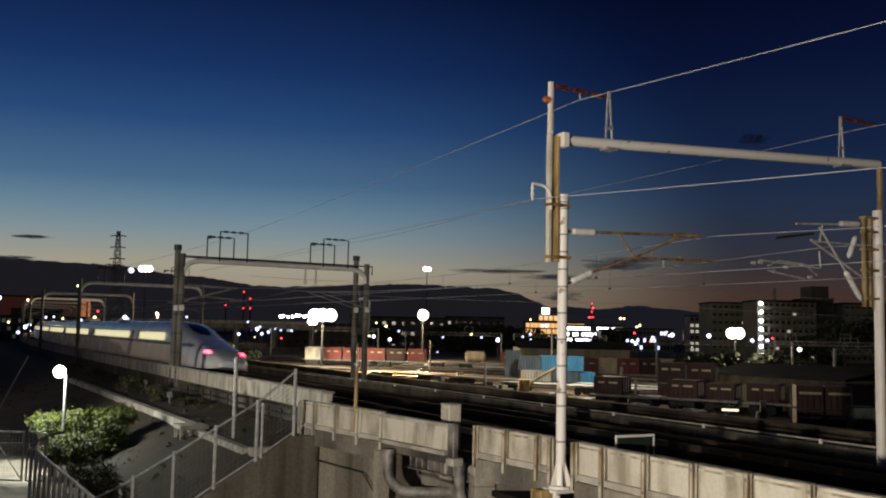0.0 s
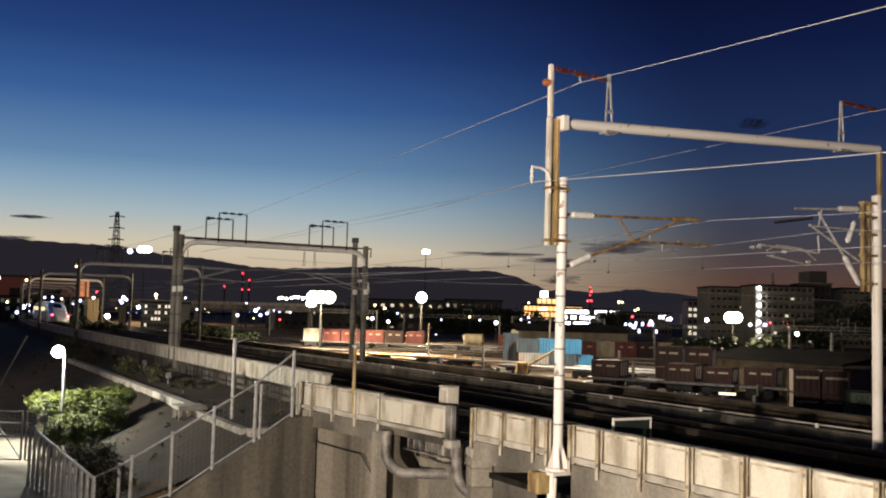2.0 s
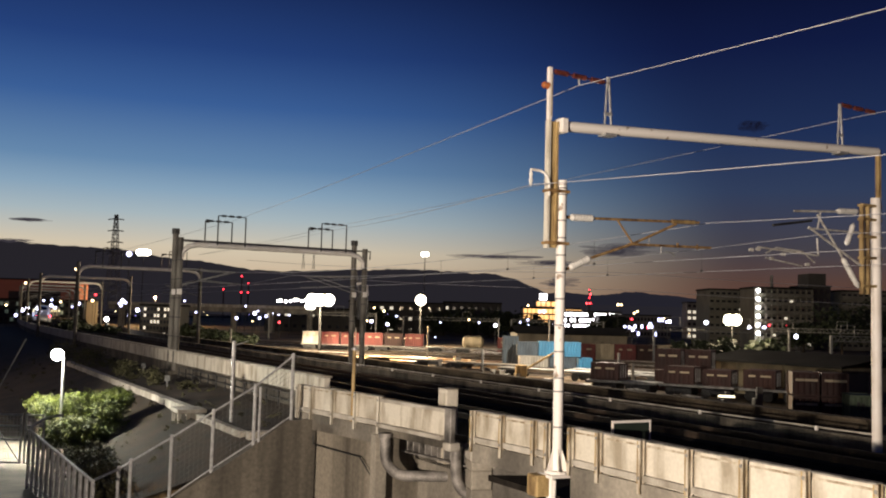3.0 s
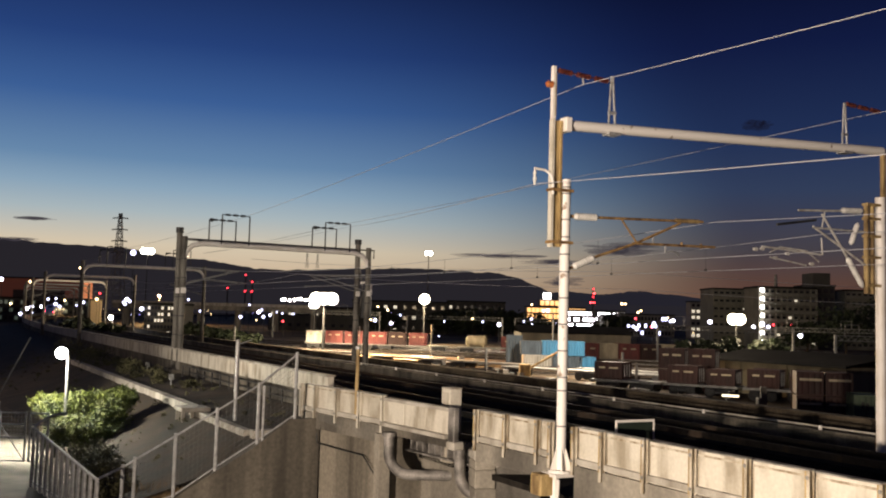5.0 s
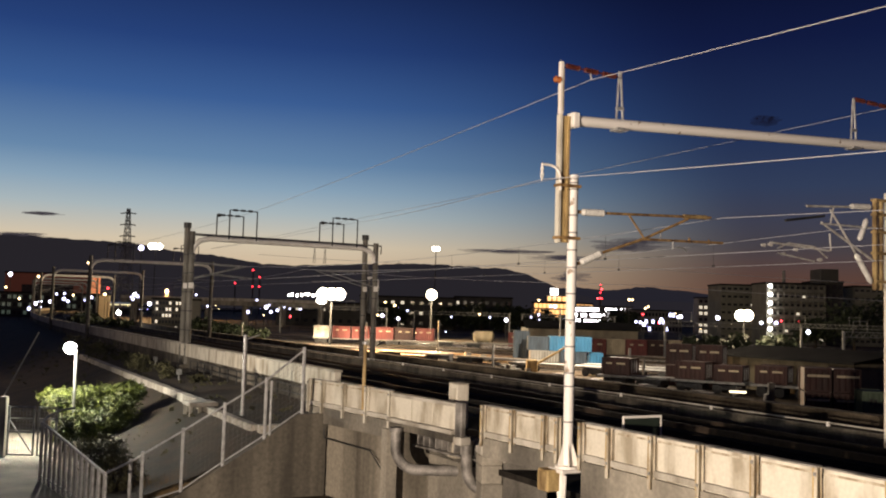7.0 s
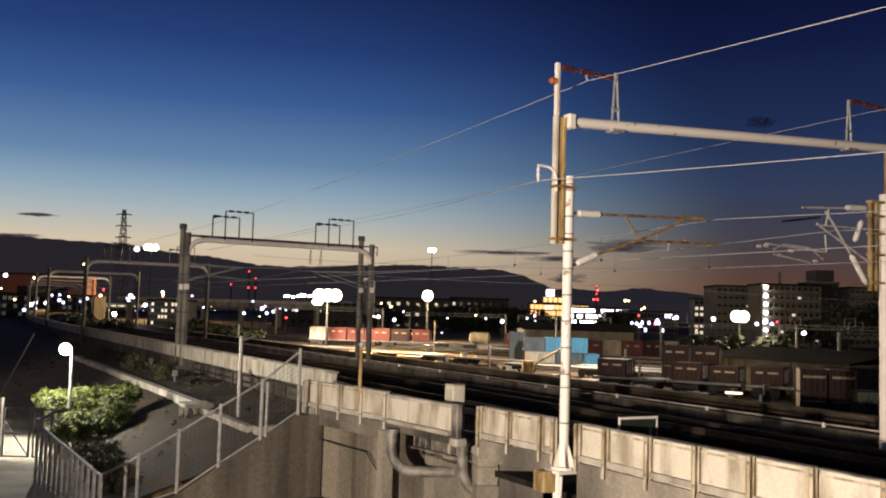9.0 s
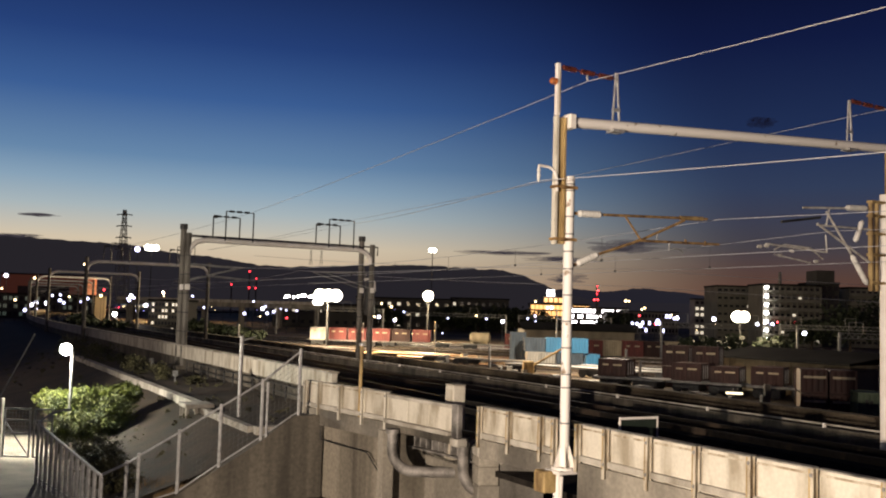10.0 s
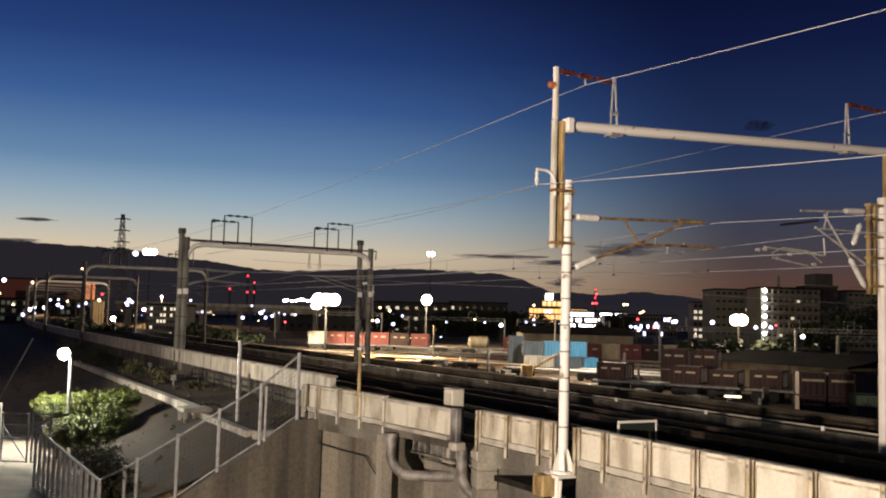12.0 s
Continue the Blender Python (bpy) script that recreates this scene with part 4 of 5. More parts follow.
        bm.faces.new((v[0], v[2], v[3]))


def build_bush():
    rnd = random.Random(11)
    b = thing("bush", pose(0, 0, 0), "broad green leafy bush lit by the lamp behind the fence", "bush")
    crown = bmesh.new()
    for cx, cy, cz, sx, sy, sz, n in ((-16.2, 40.4, 1.75, 0.5, 0.5, 0.5, 3600), (-15.0, 40.5, 1.65, 0.8, 0.6, 0.75, 6500), (-14.2, 40.8, 1.85, 0.8, 0.6, 0.6, 6500),
                                      (-13.5, 41.2, 2.2, 0.6, 0.5, 0.4, 4000), (-14.95, 37.8, 0.95, 0.45, 0.45, 0.5, 3800), (-13.9, 39.4, 1.0, 0.7, 0.7, 0.5, 3600),
                                      (-14.6, 39.0, 0.9, 0.7, 0.6, 0.6, 5000), (-13.5, 40.1, 1.5, 0.7, 0.6, 0.6, 4500)):
        leaf_cloud(crown, rnd, (cx, cy, cz), (sx, sy, sz), n, 0.042)
    part("crown", crown, LEAF, b)
    low = bmesh.new()
    for cx, cy, cz, sx, sy, sz, n in ((-12.9, 36.6, 0.45, 0.9, 0.9, 0.4, 2600), (-11.9, 34.6, 0.4, 0.9, 0.9, 0.35, 2600), (-11.0, 32.6, 0.35, 0.9, 0.9, 0.3, 2400),
                                      (-10.2, 30.6, 0.3, 0.8, 0.8, 0.25, 2000), (-11.4, 37.6, 0.6, 0.8, 0.8, 0.35, 1500)):
        leaf_cloud(low, rnd, (cx, cy, cz), (sx, sy, sz), n, 0.045)
    part("undergrowth", low, WEED, b, "dull brown-green undergrowth")
    for x, y in ((-16.2, 40.4), (-15.0, 40.5), (-14.2, 40.8), (-13.5, 41.2), (-14.95, 37.8), (-13.9, 39.4)):
        part("stem", tubed([(x, y, -0.05), (x + 0.1, y, 0.6), (x - 0.1, y + 0.1, 1.4)], 0.05, 6, [0.06, 0.05, 0.03]), EARTH, b)
    hd = thing("hedge", pose(0, 0, 0), "pale green clipped hedge behind the gate", "hedge")
    hb = bmesh.new()
    for k in range(2, 5):
        leaf_cloud(hb, rnd, (-18.4 + 0.55 * k, 42.0 + 0.1 * k, 1.68), (0.5, 0.4, 0.45), 500, 0.07)
    part("crown", hb, LEAF, hd)
    part("stem", tubed([(-17.3, 42.2, 0), (-17.3, 42.2, 1.6)], 0.05, 6), EARTH, hd)
    for i, (x, y) in enumerate(((-8.4, 29.6), (-8.9, 29.9), (-7.9, 30.0), (-10.5, 32.5))):
        g = bmesh.new()
        for _ in range(220):
            a, r = rnd.uniform(0, 6.28), abs(rnd.gauss(0, 0.22))
            px, py = x + r * math.cos(a), y + r * math.sin(a)
            h, le = rnd.uniform(0.3, 0.8), rnd.uniform(-0.25, 0.25)
            v = [g.verts.new(q) for q in ((px - 0.008, py, -0.05), (px + 0.008, py, -0.05), (px + le, py + le * 0.5, h))]
            g.faces.new(v)
        tagged(part("grass_tuft", g, DRYGRASS), "dry brown grass tuft behind the fence", "grass", "grass tufts", "stuff")
    bm = bmesh.new()
    rows = []
    for i in range(12):
        y = 20 + 2.25 * i
        left, right = -22.0, -15.4 + max(0, (37 - y)) * 0.55
        rows.append([(left + (right - left) * j / 6, y, 0.012 + 0.012 * noise.noise(Vector((j, i, 0)))) for j in range(7)])
    strip(bm, rows)
    tagged(part("pavement", bm, PATHMAT), "worn pale concrete path by the gate", "path", kind="structure")
    bm = bmesh.new()
    strip(bm, [[(-9.0, 12, 0.008), (-2, 12, 0.008), (14, 12, 0.008)], [(-9.4, 28.2, 0.008), (-1, 28.2, 0.008), (14, 28.2, 0.008)]])
    tagged(part("road", bm, ASPHALT), "dark asphalt lane below the viaduct", "road", kind="structure")


build_bush()


def bank_growth():
    """Weeds and low shrubs on the bank."""
    rnd = random.Random(31)
    w = bmesh.new()
    for _ in range(150):
        s, o = rnd.uniform(-34, 30), rnd.choice((rnd.uniform(-12, -8.2), rnd.uniform(-7.2, -4.4)))
        z = float(np.interp(-o, (3.6, 7.5, 8.3, 10.6, 12.8), (2.1, 1.9, 1.75, 0.75, 0.05)))
        p = on_line(s, o, z)
        leaf_cloud(w, rnd, (p.x, p.y, z + 0.08), (0.16, 0.16, 0.1), rnd.randint(12, 40), 0.045)
    tagged(part("weeds", w, WEED), "low brown-green weeds scattered over the bank", "weeds", kind="stuff")
    for s, o, r in ((-11, -6.3, 0.8), (-6, -6.6, 0.9), (0, -6.2, 0.8), (6, -6.8, 1.1), (14, -7.5, 1.3), (-15, -5.4, 0.5)):
        p = on_line(s, o, 1.95)
        b = thing("shrub", pose(p.x, p.y, 1.95), "dull green shrub growing on the bank", "shrub", "shrubs on the bank")
        c = bmesh.new()
        leaf_cloud(c, rnd, (0, 0, r * 0.5), (r, r, r * 0.6), int(900 * r), 0.06)
        part("crown", c, WEED, b)
        part("stem", tubed([(0, 0, -0.1), (0.05, 0, r * 0.5)], 0.03, 5), EARTH, b)


bank_growth()
lean = thing("leaning_pole", pose(0, 0, 0), "thin pale pole leaning over dark ground by the bank", "pole")
part("shaft", tubed([(-27.6, 60, -0.1), (-25.6, 60, 4.0)], 0.045, 6), GREYSTEEL, lean)


# ---- the rail yard ----
YARDBALLAST = mat("yard_ballast", (0.13, 0.10, 0.072), 0.9, vary=0.5, scale=1.2, bump=0.6, grain=12, tint=(0.07, 0.055, 0.04), spec=0.2)
YARDTAN = mat("tan_sheet", (0.25, 0.215, 0.15), 0.8, vary=0.3, scale=0.6, grain=10, streak=1)
ROOFDARK = mat("dark_roof", (0.026, 0.026, 0.025), 0.9, vary=0.4, scale=0.4, grain=8, spec=0.05)
PAINTS = {
    "red": mat("container_red", (0.20, 0.048, 0.042), 0.6, vary=0.35, scale=1.2, grain=20, streak=1),
    "brown": mat("container_brown", (0.055, 0.022, 0.018), 0.7, vary=0.35, scale=1.2, grain=20, streak=1),
    "cream": mat("container_cream", (0.52, 0.44, 0.30), 0.6, vary=0.25, scale=1.2, grain=20, streak=1),
    "blue": mat("container_blue", (0.06, 0.30, 0.55), 0.5, vary=0.15, scale=0.8, grain=20, streak=1),
    "slate": mat("container_slate", (0.11, 0.15, 0.19), 0.6, vary=0.3, scale=1.2, grain=20, streak=1),
    "white": mat("container_white", (0.58, 0.55, 0.48), 0.6, vary=0.3, scale=1.2, grain=20, streak=1),
    "green": mat("container_green", (0.10, 0.14, 0.09), 0.7, vary=0.3, scale=1.2, grain=20, streak=1)}


def container(x, y, z, yaw, length, height, paint, mark=True):
    """A freight container: ribbed body, frame posts, door bars, a pale mark."""
    c = thing("freight_container", pose(x, y, z, 0, 0, yaw), paint + " painted steel freight container in the rail yard", "container", "freight containers")
    h, w = length / 2, 1.22
    n = max(3, int(length / 0.36))
    ring = []
    for sy in (-1, 1):
        side = []
        for k in range(n):
            u = -h + 0.08 + (length - 0.16) * k / n
            du = (length - 0.16) / n
            side += [(u, w - 0.06), (u + du * 0.25, w - 0.01), (u + du * 0.6, w - 0.01), (u + du * 0.85, w - 0.06)]
        side.append((h - 0.08, w - 0.06))
        ring += [(-sy * a, sy * b) for a, b in side] if sy < 0 else [(-a, b) for a, b in side]
    bm = bmesh.new()
    rows = [[bm.verts.new((a, b, z)) for a, b in ring] for z in (0.06, height - 0.04)]
    for k in range(len(ring)):
        q = (k + 1) % len(ring)
        bm.faces.new((rows[0][k], rows[0][q], rows[1][q], rows[1][k]))
    bm.faces.new(rows[1])
    bm.faces.new(rows[0][::-1])
    bmesh.ops.recalc_face_normals(bm, faces=bm.faces)
    part("body", bm, PAINTS[paint], c)
    for sx in (-1, 1):
        for sy in (-1, 1):
            part("corner_post", boxed((sx * (h - 0.04) - 0.05, sy * (w - 0.03) - 0.045, 0), (sx * (h - 0.04) + 0.05, sy * (w - 0.03) + 0.045, height)), PAINTS[paint], c)
    for sy in (-1, 1):
        for zz in (0.0, height - 0.12):
            part("side_rail", boxed((-h + 0.09, sy * (w - 0.03) - 0.044, zz + 0.004), (h - 0.09, sy * (w - 0.03) + 0.044, zz + 0.116)), PAINTS[paint], c)
    if mark:
        for u, wd in ((-h * 0.45, 0.55), (h * 0.4, 0.8)):
            part("mark", boxed((u - wd / 2, -w - 0.028, height * 0.62), (u + wd / 2, -w - 0.022, height * 0.72)), PAINTS["cream"], c, "pale painted mark")
    for k in range(3):
        part("door_bar", tubed([(h + 0.02, -0.6 + 0.6 * k, 0.2), (h + 0.02, -0.6 + 0.6 * k, height - 0.2)], 0.025, 5), GALV, c)
    return c


def flat_wagon(x, y, yaw, length):
    w = thing("flat_wagon", pose(x, y, 0, 0, 0, yaw), "low dark flat wagon standing on a yard track", "wagon", "flat wagons in the yard")
    part("deck", boxed((-length / 2, -1.2, 0.85), (length / 2, 1.2, 1.05), 0.03), GREYSTEEL, w)
    for u in (-length / 2 + 1.6, length / 2 - 1.6):
        b = part("bogie", boxed((u - 1.1, -1.0, 0.35), (u + 1.1, 1.0, 0.8), 0.05), SKIRT, w)
        for du in (-0.7, 0.7):
            for sy in (-1.05, 1.05):
                part("wheel", tubed([(u + du, sy - 0.05, 0.42), (u + du, sy + 0.05, 0.42)], 0.40, 14), DARKSTEEL, b)


DARKBROWN = mat("dark_brown_concrete", (0.13, 0.105, 0.075), 0.9, vary=0.45, scale=0.5, grain=8, tint=(0.06, 0.05, 0.038), streak=1, spec=0.1)
SHEDWALL = mat("tan_shed_sheet", (0.21, 0.18, 0.12), 0.85, vary=0.35, scale=0.6, grain=10, streak=1, spec=0.1)


def yard():
    # tracks lie parallel, the way of the far sidings
    for k, (x0, y0, x1, y1) in enumerate(((-60, 150, 60, 76), (-60, 163, 70, 84), (-60, 172, 75, 92), (-70, 188, 80, 104), (-70, 197, 80, 122), (-90, 215, 80, 136), (-90, 224, 90, 150), (-60, 172.6, 60, 161.1), (-60, 179, 60, 167.5))):
        t = thing("yard_track", pose(0, 0, 0), "worn siding track with shiny rails on dark ballast", "track", "yard tracks", "structure")
        a, b = Vector((x0, y0, 0)), Vector((x1, y1, 0))
        d = (b - a).normalized()
        nrm = Vector((-d.y, d.x, 0))
        bm = bmesh.new()
        strip(bm, [[p - nrm * 1.9 + Vector((0, 0, 0.01)), p - nrm * 1.4 + Vector((0, 0, 0.16)), p + nrm * 1.4 + Vector((0, 0, 0.16)), p + nrm * 1.9 + Vector((0, 0, 0.01))] for p in (a, b)])
        part("ballast_bed", bm, YARDBALLAST, t)
        for sd in (-0.55, 0.55):
            bm = bmesh.new()
            q = nrm * sd
            strip(bm, [[p + q + nrm * u + Vector((0, 0, z)) for u, z in ((-0.04, 0.165), (-0.04, 0.30), (0.04, 0.30), (0.04, 0.165))] for p in (a, b)])
            part("rail", bm, RAILMAT, t)
    # long freight rake
    for i, (x, p) in enumerate(((-21.3, "white"), (-18.0, "red"), (-14.6, "red"), (-10.4, "red"), (-7.0, "brown"), (-3.4, "red"))):
        container(x, 167.0 - (x + 20) * 0.096, 1.06, -5.5, 3.1, 2.1, p)
    for x in (-17.0, -4.5, 9.5, 23.0):
        flat_wagon(x, 167.0 - (x + 20) * 0.096, -5.5, 12.4)
    for x, y, a in ((12, 99, -30), (22, 92.5, -30), (20, 100, -30), (31, 86, -30), (6, 110, -38), (-4, 118, -38)):
        flat_wagon(x, y, a, 11.0)
    t = thing("tank_container", pose(6.6, 164.4, 1.06, 0, 0, -5.5), "cream tank container on a flat wagon", "tank")
    part("tank", tubed([(-1.8, 0, 1.0), (-1.5, 0, 1.0), (1.5, 0, 1.0), (1.8, 0, 1.0)], 0.95, 16, [0.5, 0.95, 0.95, 0.5]), PAINTS["cream"], t, smooth=True)
    for u in (-1.2, 1.2):
        part("cradle", boxed((u - 0.1, -1, 0), (u + 0.1, 1, 0.4)), PAINTS["cream"], t)
    container(13.2, 172, 0.3, -6, 3.6, 2.5, "red")
    # stack of blue boxes
    container(12.4, 119.9, 0.05, -2, 3.6, 1.62, "white", False)
    container(16.0, 119.9, 0.05, -2, 3.2, 1.62, "slate", False)
    container(15.6, 119.6, 1.68, -2, 5.2, 1.8, "blue", False)
    container(11.6, 119.9, 1.68, -2, 2.6, 1.7, "slate", False)
    container(9.9, 124.5, 0.05, -2, 2.0, 3.9, "slate", False)
    container(18.9, 120.3, 0.05, -2, 1.7, 1.5, "blue", False)
    # container row behind the stack
    for x, p in ((23.2, "red"), (26.3, "cream"), (30.0, "red"), (33.6, "brown"), (36.4, "cream"), (39.6, "red")):
        container(x, 149 + (x - 23) * 0.35, 0.2, 4, 3.4, 2.45, p)
    # dark wagons and stacks nearer the viaduct
    for k in range(3):
        flat_wagon(16.6 + 5.6 * k, 83.0 - 3.3 * k, -31, 6.2)
        container(15.4 + 5.6 * k, 83.8 - 3.3 * k, 1.06, -31, 2.5, 1.5, "brown")
        if k:
            container(18.1 + 5.6 * k, 82.2 - 3.3 * k, 1.06, -31, 2.3, 1.35, "brown")
    for x, y, h in ((24.4, 71.5, 1.5), (26.6, 70.3, 1.3), (22.5, 73.0, 1.0), (27.6, 69.0, 0.9)):
        b = thing("buffer_post", pose(x, y, 0), "grey concrete block post beside the siding", "post", "block posts beside the siding")
        part("shaft", boxed((-0.22, -0.2, 0), (0.22, 0.2, h), 0.04), MASTGREY, b)
        part("foot", boxed((-0.45, -0.35, 0), (-0.222, 0.35, h * 0.45), 0.04), MASTGREY, b)
    for x, y, z in ((21.6, 87.2, 0.05), (21.6, 87.2, 1.96), (24.0, 86.0, 0.05), (24.0, 86.0, 1.96)):
        container(x, y, z, -26, 2.3, 1.85, "brown", z > 1)
    for x, y in ((24.6, 63.6), (26.35, 63.2)):
        container(x, y, 0.05, -12, 1.65, 1.5, "brown")
        container(x, y, 1.58, -12, 1.65, 1.55, "brown")
    hut = container(27.0, 60.6, 0.02, -12, 1.5, 1.9, "green", False)
    for u, z0, z1 in ((-0.28, 1.05, 1.45), (-0.02, 0.95, 1.4), (0.2, 1.0, 1.2)):
        part("mark", boxed((u - 0.07, -1.248, z0), (u + 0.11, -1.242, z1)), DARKSTEEL, hut, "dark painted mark")
    # low wall beyond the tracks
    w = thing("wall_siding", pose(0, 0, 0), "brown-grey concrete retaining wall beyond the main line", "wall", kind="structure")
    part("wall", swept([(13.0, 2.62), (13.0, -0.1), (13.4, -0.1), (13.4, 2.62)], -41, 150, 8), DARKBROWN, w)
    part("wall", swept([(10.4, 2.2), (10.4, -0.1), (10.7, -0.1), (10.7, 2.2)], -20, 200, 8), DARKCONC, w)
    part("coping", swept([(12.9, 2.70), (12.9, 2.624), (13.5, 2.624), (13.5, 2.70)], -41, 150, 8), DARKBROWN, w)
    for x, y, h in ((4.82, 95.5, 3.0), (16.7, 86.4, 3.3), (17.9, 86.0, 2.4), (-0.9, 123.5, 5.0), (14.4, 120, 7.0), (-12.4, 150, 4.2), (-32, 150, 3.5)):
        p = thing("yard_post", pose(x, y, 0), "plain grey post standing in the yard", "post", "posts in the yard")
        part("shaft", tubed([(0, 0, 0), (0, 0, h)], 0.13 if h < 4 else 0.09, 8), GREYSTEEL, p)
    # small cabinets and clutter beside the sidings
    rnd = random.Random(5)
    for k in range(46):
        s = rnd.uniform(-25, 45)
        p = on_line(s, rnd.uniform(16, 34) + max(0, s) * 0.3, 0)
        hh = rnd.uniform(0.35, 0.9)
        c = thing("trackside_cabinet", pose(p.x, p.y, 0, 0, 0, rnd.uniform(0, 40)), "small pale trackside equipment cabinet", "cabinet", "trackside cabinets")
        part("case", boxed((-0.4, -0.3, 0), (0.4, 0.3, hh), 0.03), CONCRETE if k % 3 == 0 else GREYSTEEL, c)
        part("lid", boxed((-0.44, -0.34, hh + 0.002), (0.44, 0.34, hh + 0.06), 0.01), GREYSTEEL, c)
    c = thing("yard_crane", pose(9.2, 97, 0), "small yellow work hoist beside the siding", "hoist")
    part("cab", boxed((-0.9, -0.6, 0), (0.2, 0.6, 1.5), 0.05), OCHRE, c)
    part("jib", tubed([(0, 0, 1.0), (3.3, 0, 3.0)], 0.12, 8), OCHRE, c)


yard()


def loading_platform(x0, y0, x1, y1, width):
    d = Vector((x1 - x0, y1 - y0, 0))
    n = int(d.length / 6)
    turn = math.degrees(math.atan2(d.y, d.x))
    p = thing("loading_platform", pose(x0, y0, 0, 0, 0, turn), "long low concrete loading platform, orange under the lamps", "platform", "loading platforms")
    for k in range(n):
        part("slab", boxed((6 * k + 0.03, -width / 2, 0), (6 * k + 5.97, width / 2, 0.36), 0.03), WETPAVE, p)


WETPAVE = mat("damp_pavement", (0.15, 0.11, 0.075), 0.42, vary=0.45, scale=0.25, grain=4, bump=0.1)
loading_platform(-33, 151, 8, 117, 4.0)
loading_platform(-30, 157.5, 14, 126, 2.5)


def shed(name, x0, x1, y0, y1, eave, top, wall_mat, label, doors=0):
    """A long shed with ridge roof, ribs and doors."""
    b = thing(name, pose(0, 0, 0), label, "shed")
    part("wall", boxed((x0, y0, 0), (x1, y1, eave)), wall_mat, b)
    bm = bmesh.new()
    ym = (y0 + y1) / 2
    strip(bm, [[(x, y0 - 0.4, eave - 0.02), (x, ym, top), (x, y1 + 0.4, eave - 0.02)] for x in (x0 - 0.4, x1 + 0.4)])
    strip(bm, [[(x, y0 - 0.4, eave + 0.16), (x, ym, top + 0.18), (x, y1 + 0.4, eave + 0.16)] for x in (x0 - 0.4, x1 + 0.4)])
    part("roof", bm, ROOFDARK, b)
    for k in range(doors):
        u = x0 + (x1 - x0) * (k + 0.5) / doors
        part("door", boxed((u - 0.8, y0 - 0.06, 0), (u + 0.8, y0 - 0.004, eave * 0.75), 0.01), YARDTAN, b)
    return b


shed("warehouse", 13.5, 31.5, 156, 170, 3.9, 5.0, YARDTAN, "long tan warehouse with dark low roof behind the containers", 2)
s2 = thing("goods_shed", pose(25.5, 89.7, 0, 0, 0, -61), "long low goods shed with tan wall and dark sloping roof", "shed")
part("wall", boxed((0, 0, 0), (15.0, 11, 2.85)), SHEDWALL, s2)
roof = bmesh.new()
strip(roof, [[(u, -0.7, 2.80), (u, 5.5, 3.62), (u, 11.7, 2.80), (u, 11.7, 2.96), (u, 5.5, 3.80), (u, -0.7, 2.98), (u, -0.7, 2.80)] for u in (-0.5, 15.5)])
part("roof", roof, ROOFDARK, s2)
for k in range(9):
    part("rib", boxed((0.3 + 1.75 * k, -0.07, 0), (0.42 + 1.75 * k, -0.004, 2.8), 0.01), SHEDWALL, s2)
part("gable_door", boxed((15.004, 3.2, 0), (15.06, 7.5, 2.3), 0.01), YARDTAN, s2, "pale sliding door in the gable")
part("gable_panel", boxed((15.004, 0.6, 0), (15.05, 2.9, 2.3), 0.01), SHEDWALL, s2)


canopy = thing("loading_canopy", pose(29.0, 110, 0, 0, 0, -4), "narrow pale loading canopy on thin posts", "canopy")
part("roof", boxed((-2.6, -0.6, 3.0), (2.6, 0.6, 3.12), 0.03), PALE, canopy)
for u in (-2.4, 0.0, 2.4):
    part("post", tubed([(u, 0, 0), (u, 0, 3.0)], 0.06, 6), GREYSTEEL, canopy)
# Made-up glowing tube on a stand, in place of a bright patch of light.
wl_thing = thing("work_lamp", pose(22.10, 72, 0, 0, 0, -20), "added glowing tube in place of a bright patch beside the siding", "work lamp")
part("stand", tubed([(0, 0, 0), (0, 0, 0.62)], 0.05, 6), DARKSTEEL, wl_thing)
part("housing", boxed((-0.65, -0.05, 0.62), (0.65, 0.12, 0.84), 0.02), GREYSTEEL, wl_thing)
part("tube", tubed([(-0.6, -0.12, 0.72), (0.6, -0.12, 0.72)], 0.07, 8), glow("patch_glow_warm", (1.0, 0.85, 0.55), 3), wl_thing, "glowing warm tube", True)


def yard_portal(x, y, width, z, yaw):
    p = thing("yard_portal", pose(x, y, 0, 0, 0, yaw), "grey lattice catenary portal over the sidings", "catenary portal", "lattice portals over the yard")
    for u in (0, width):
        part("mast", boxed((u - 0.15, -0.15, 0), (u + 0.15, 0.15, z + 0.8)), GREYSTEEL, p)
    bm = bmesh.new()
    for dz in (0, 0.7):
        tube(bm, [(0, 0, z + dz), (width, 0, z + dz)], 0.06, 5)
    n = int(width / 0.9)
    for k in range(n):
        tube(bm, [(width * k / n, 0, z), (width * (k + 0.5) / n, 0, z + 0.7), (width * (k + 1) / n, 0, z)], 0.035, 4)
    part("lattice_beam", bm, GREYSTEEL, p)
    for u in (width * 0.1, width * 0.62):
        bm = bmesh.new()
        tube(bm, [(u, 0, z + 0.7), (u, 0, z + 2.2), (u + 2.0, 0, z + 2.2), (u + 2.0, 0, z + 0.7)], 0.05, 5)
        part("frame", bm, GREYSTEEL, p)


for x, y, w, z, a in ((34.5, 150, 22, 5.0, 4), (55, 132, 14, 4.3, 4), (62, 175, 20, 5.2, 4), (-40, 230, 26, 6.0, -6), (-8, 240, 24, 5.5, -6), (20, 250, 24, 5.5, -4)):
    yard_portal(x, y, w, z, a)


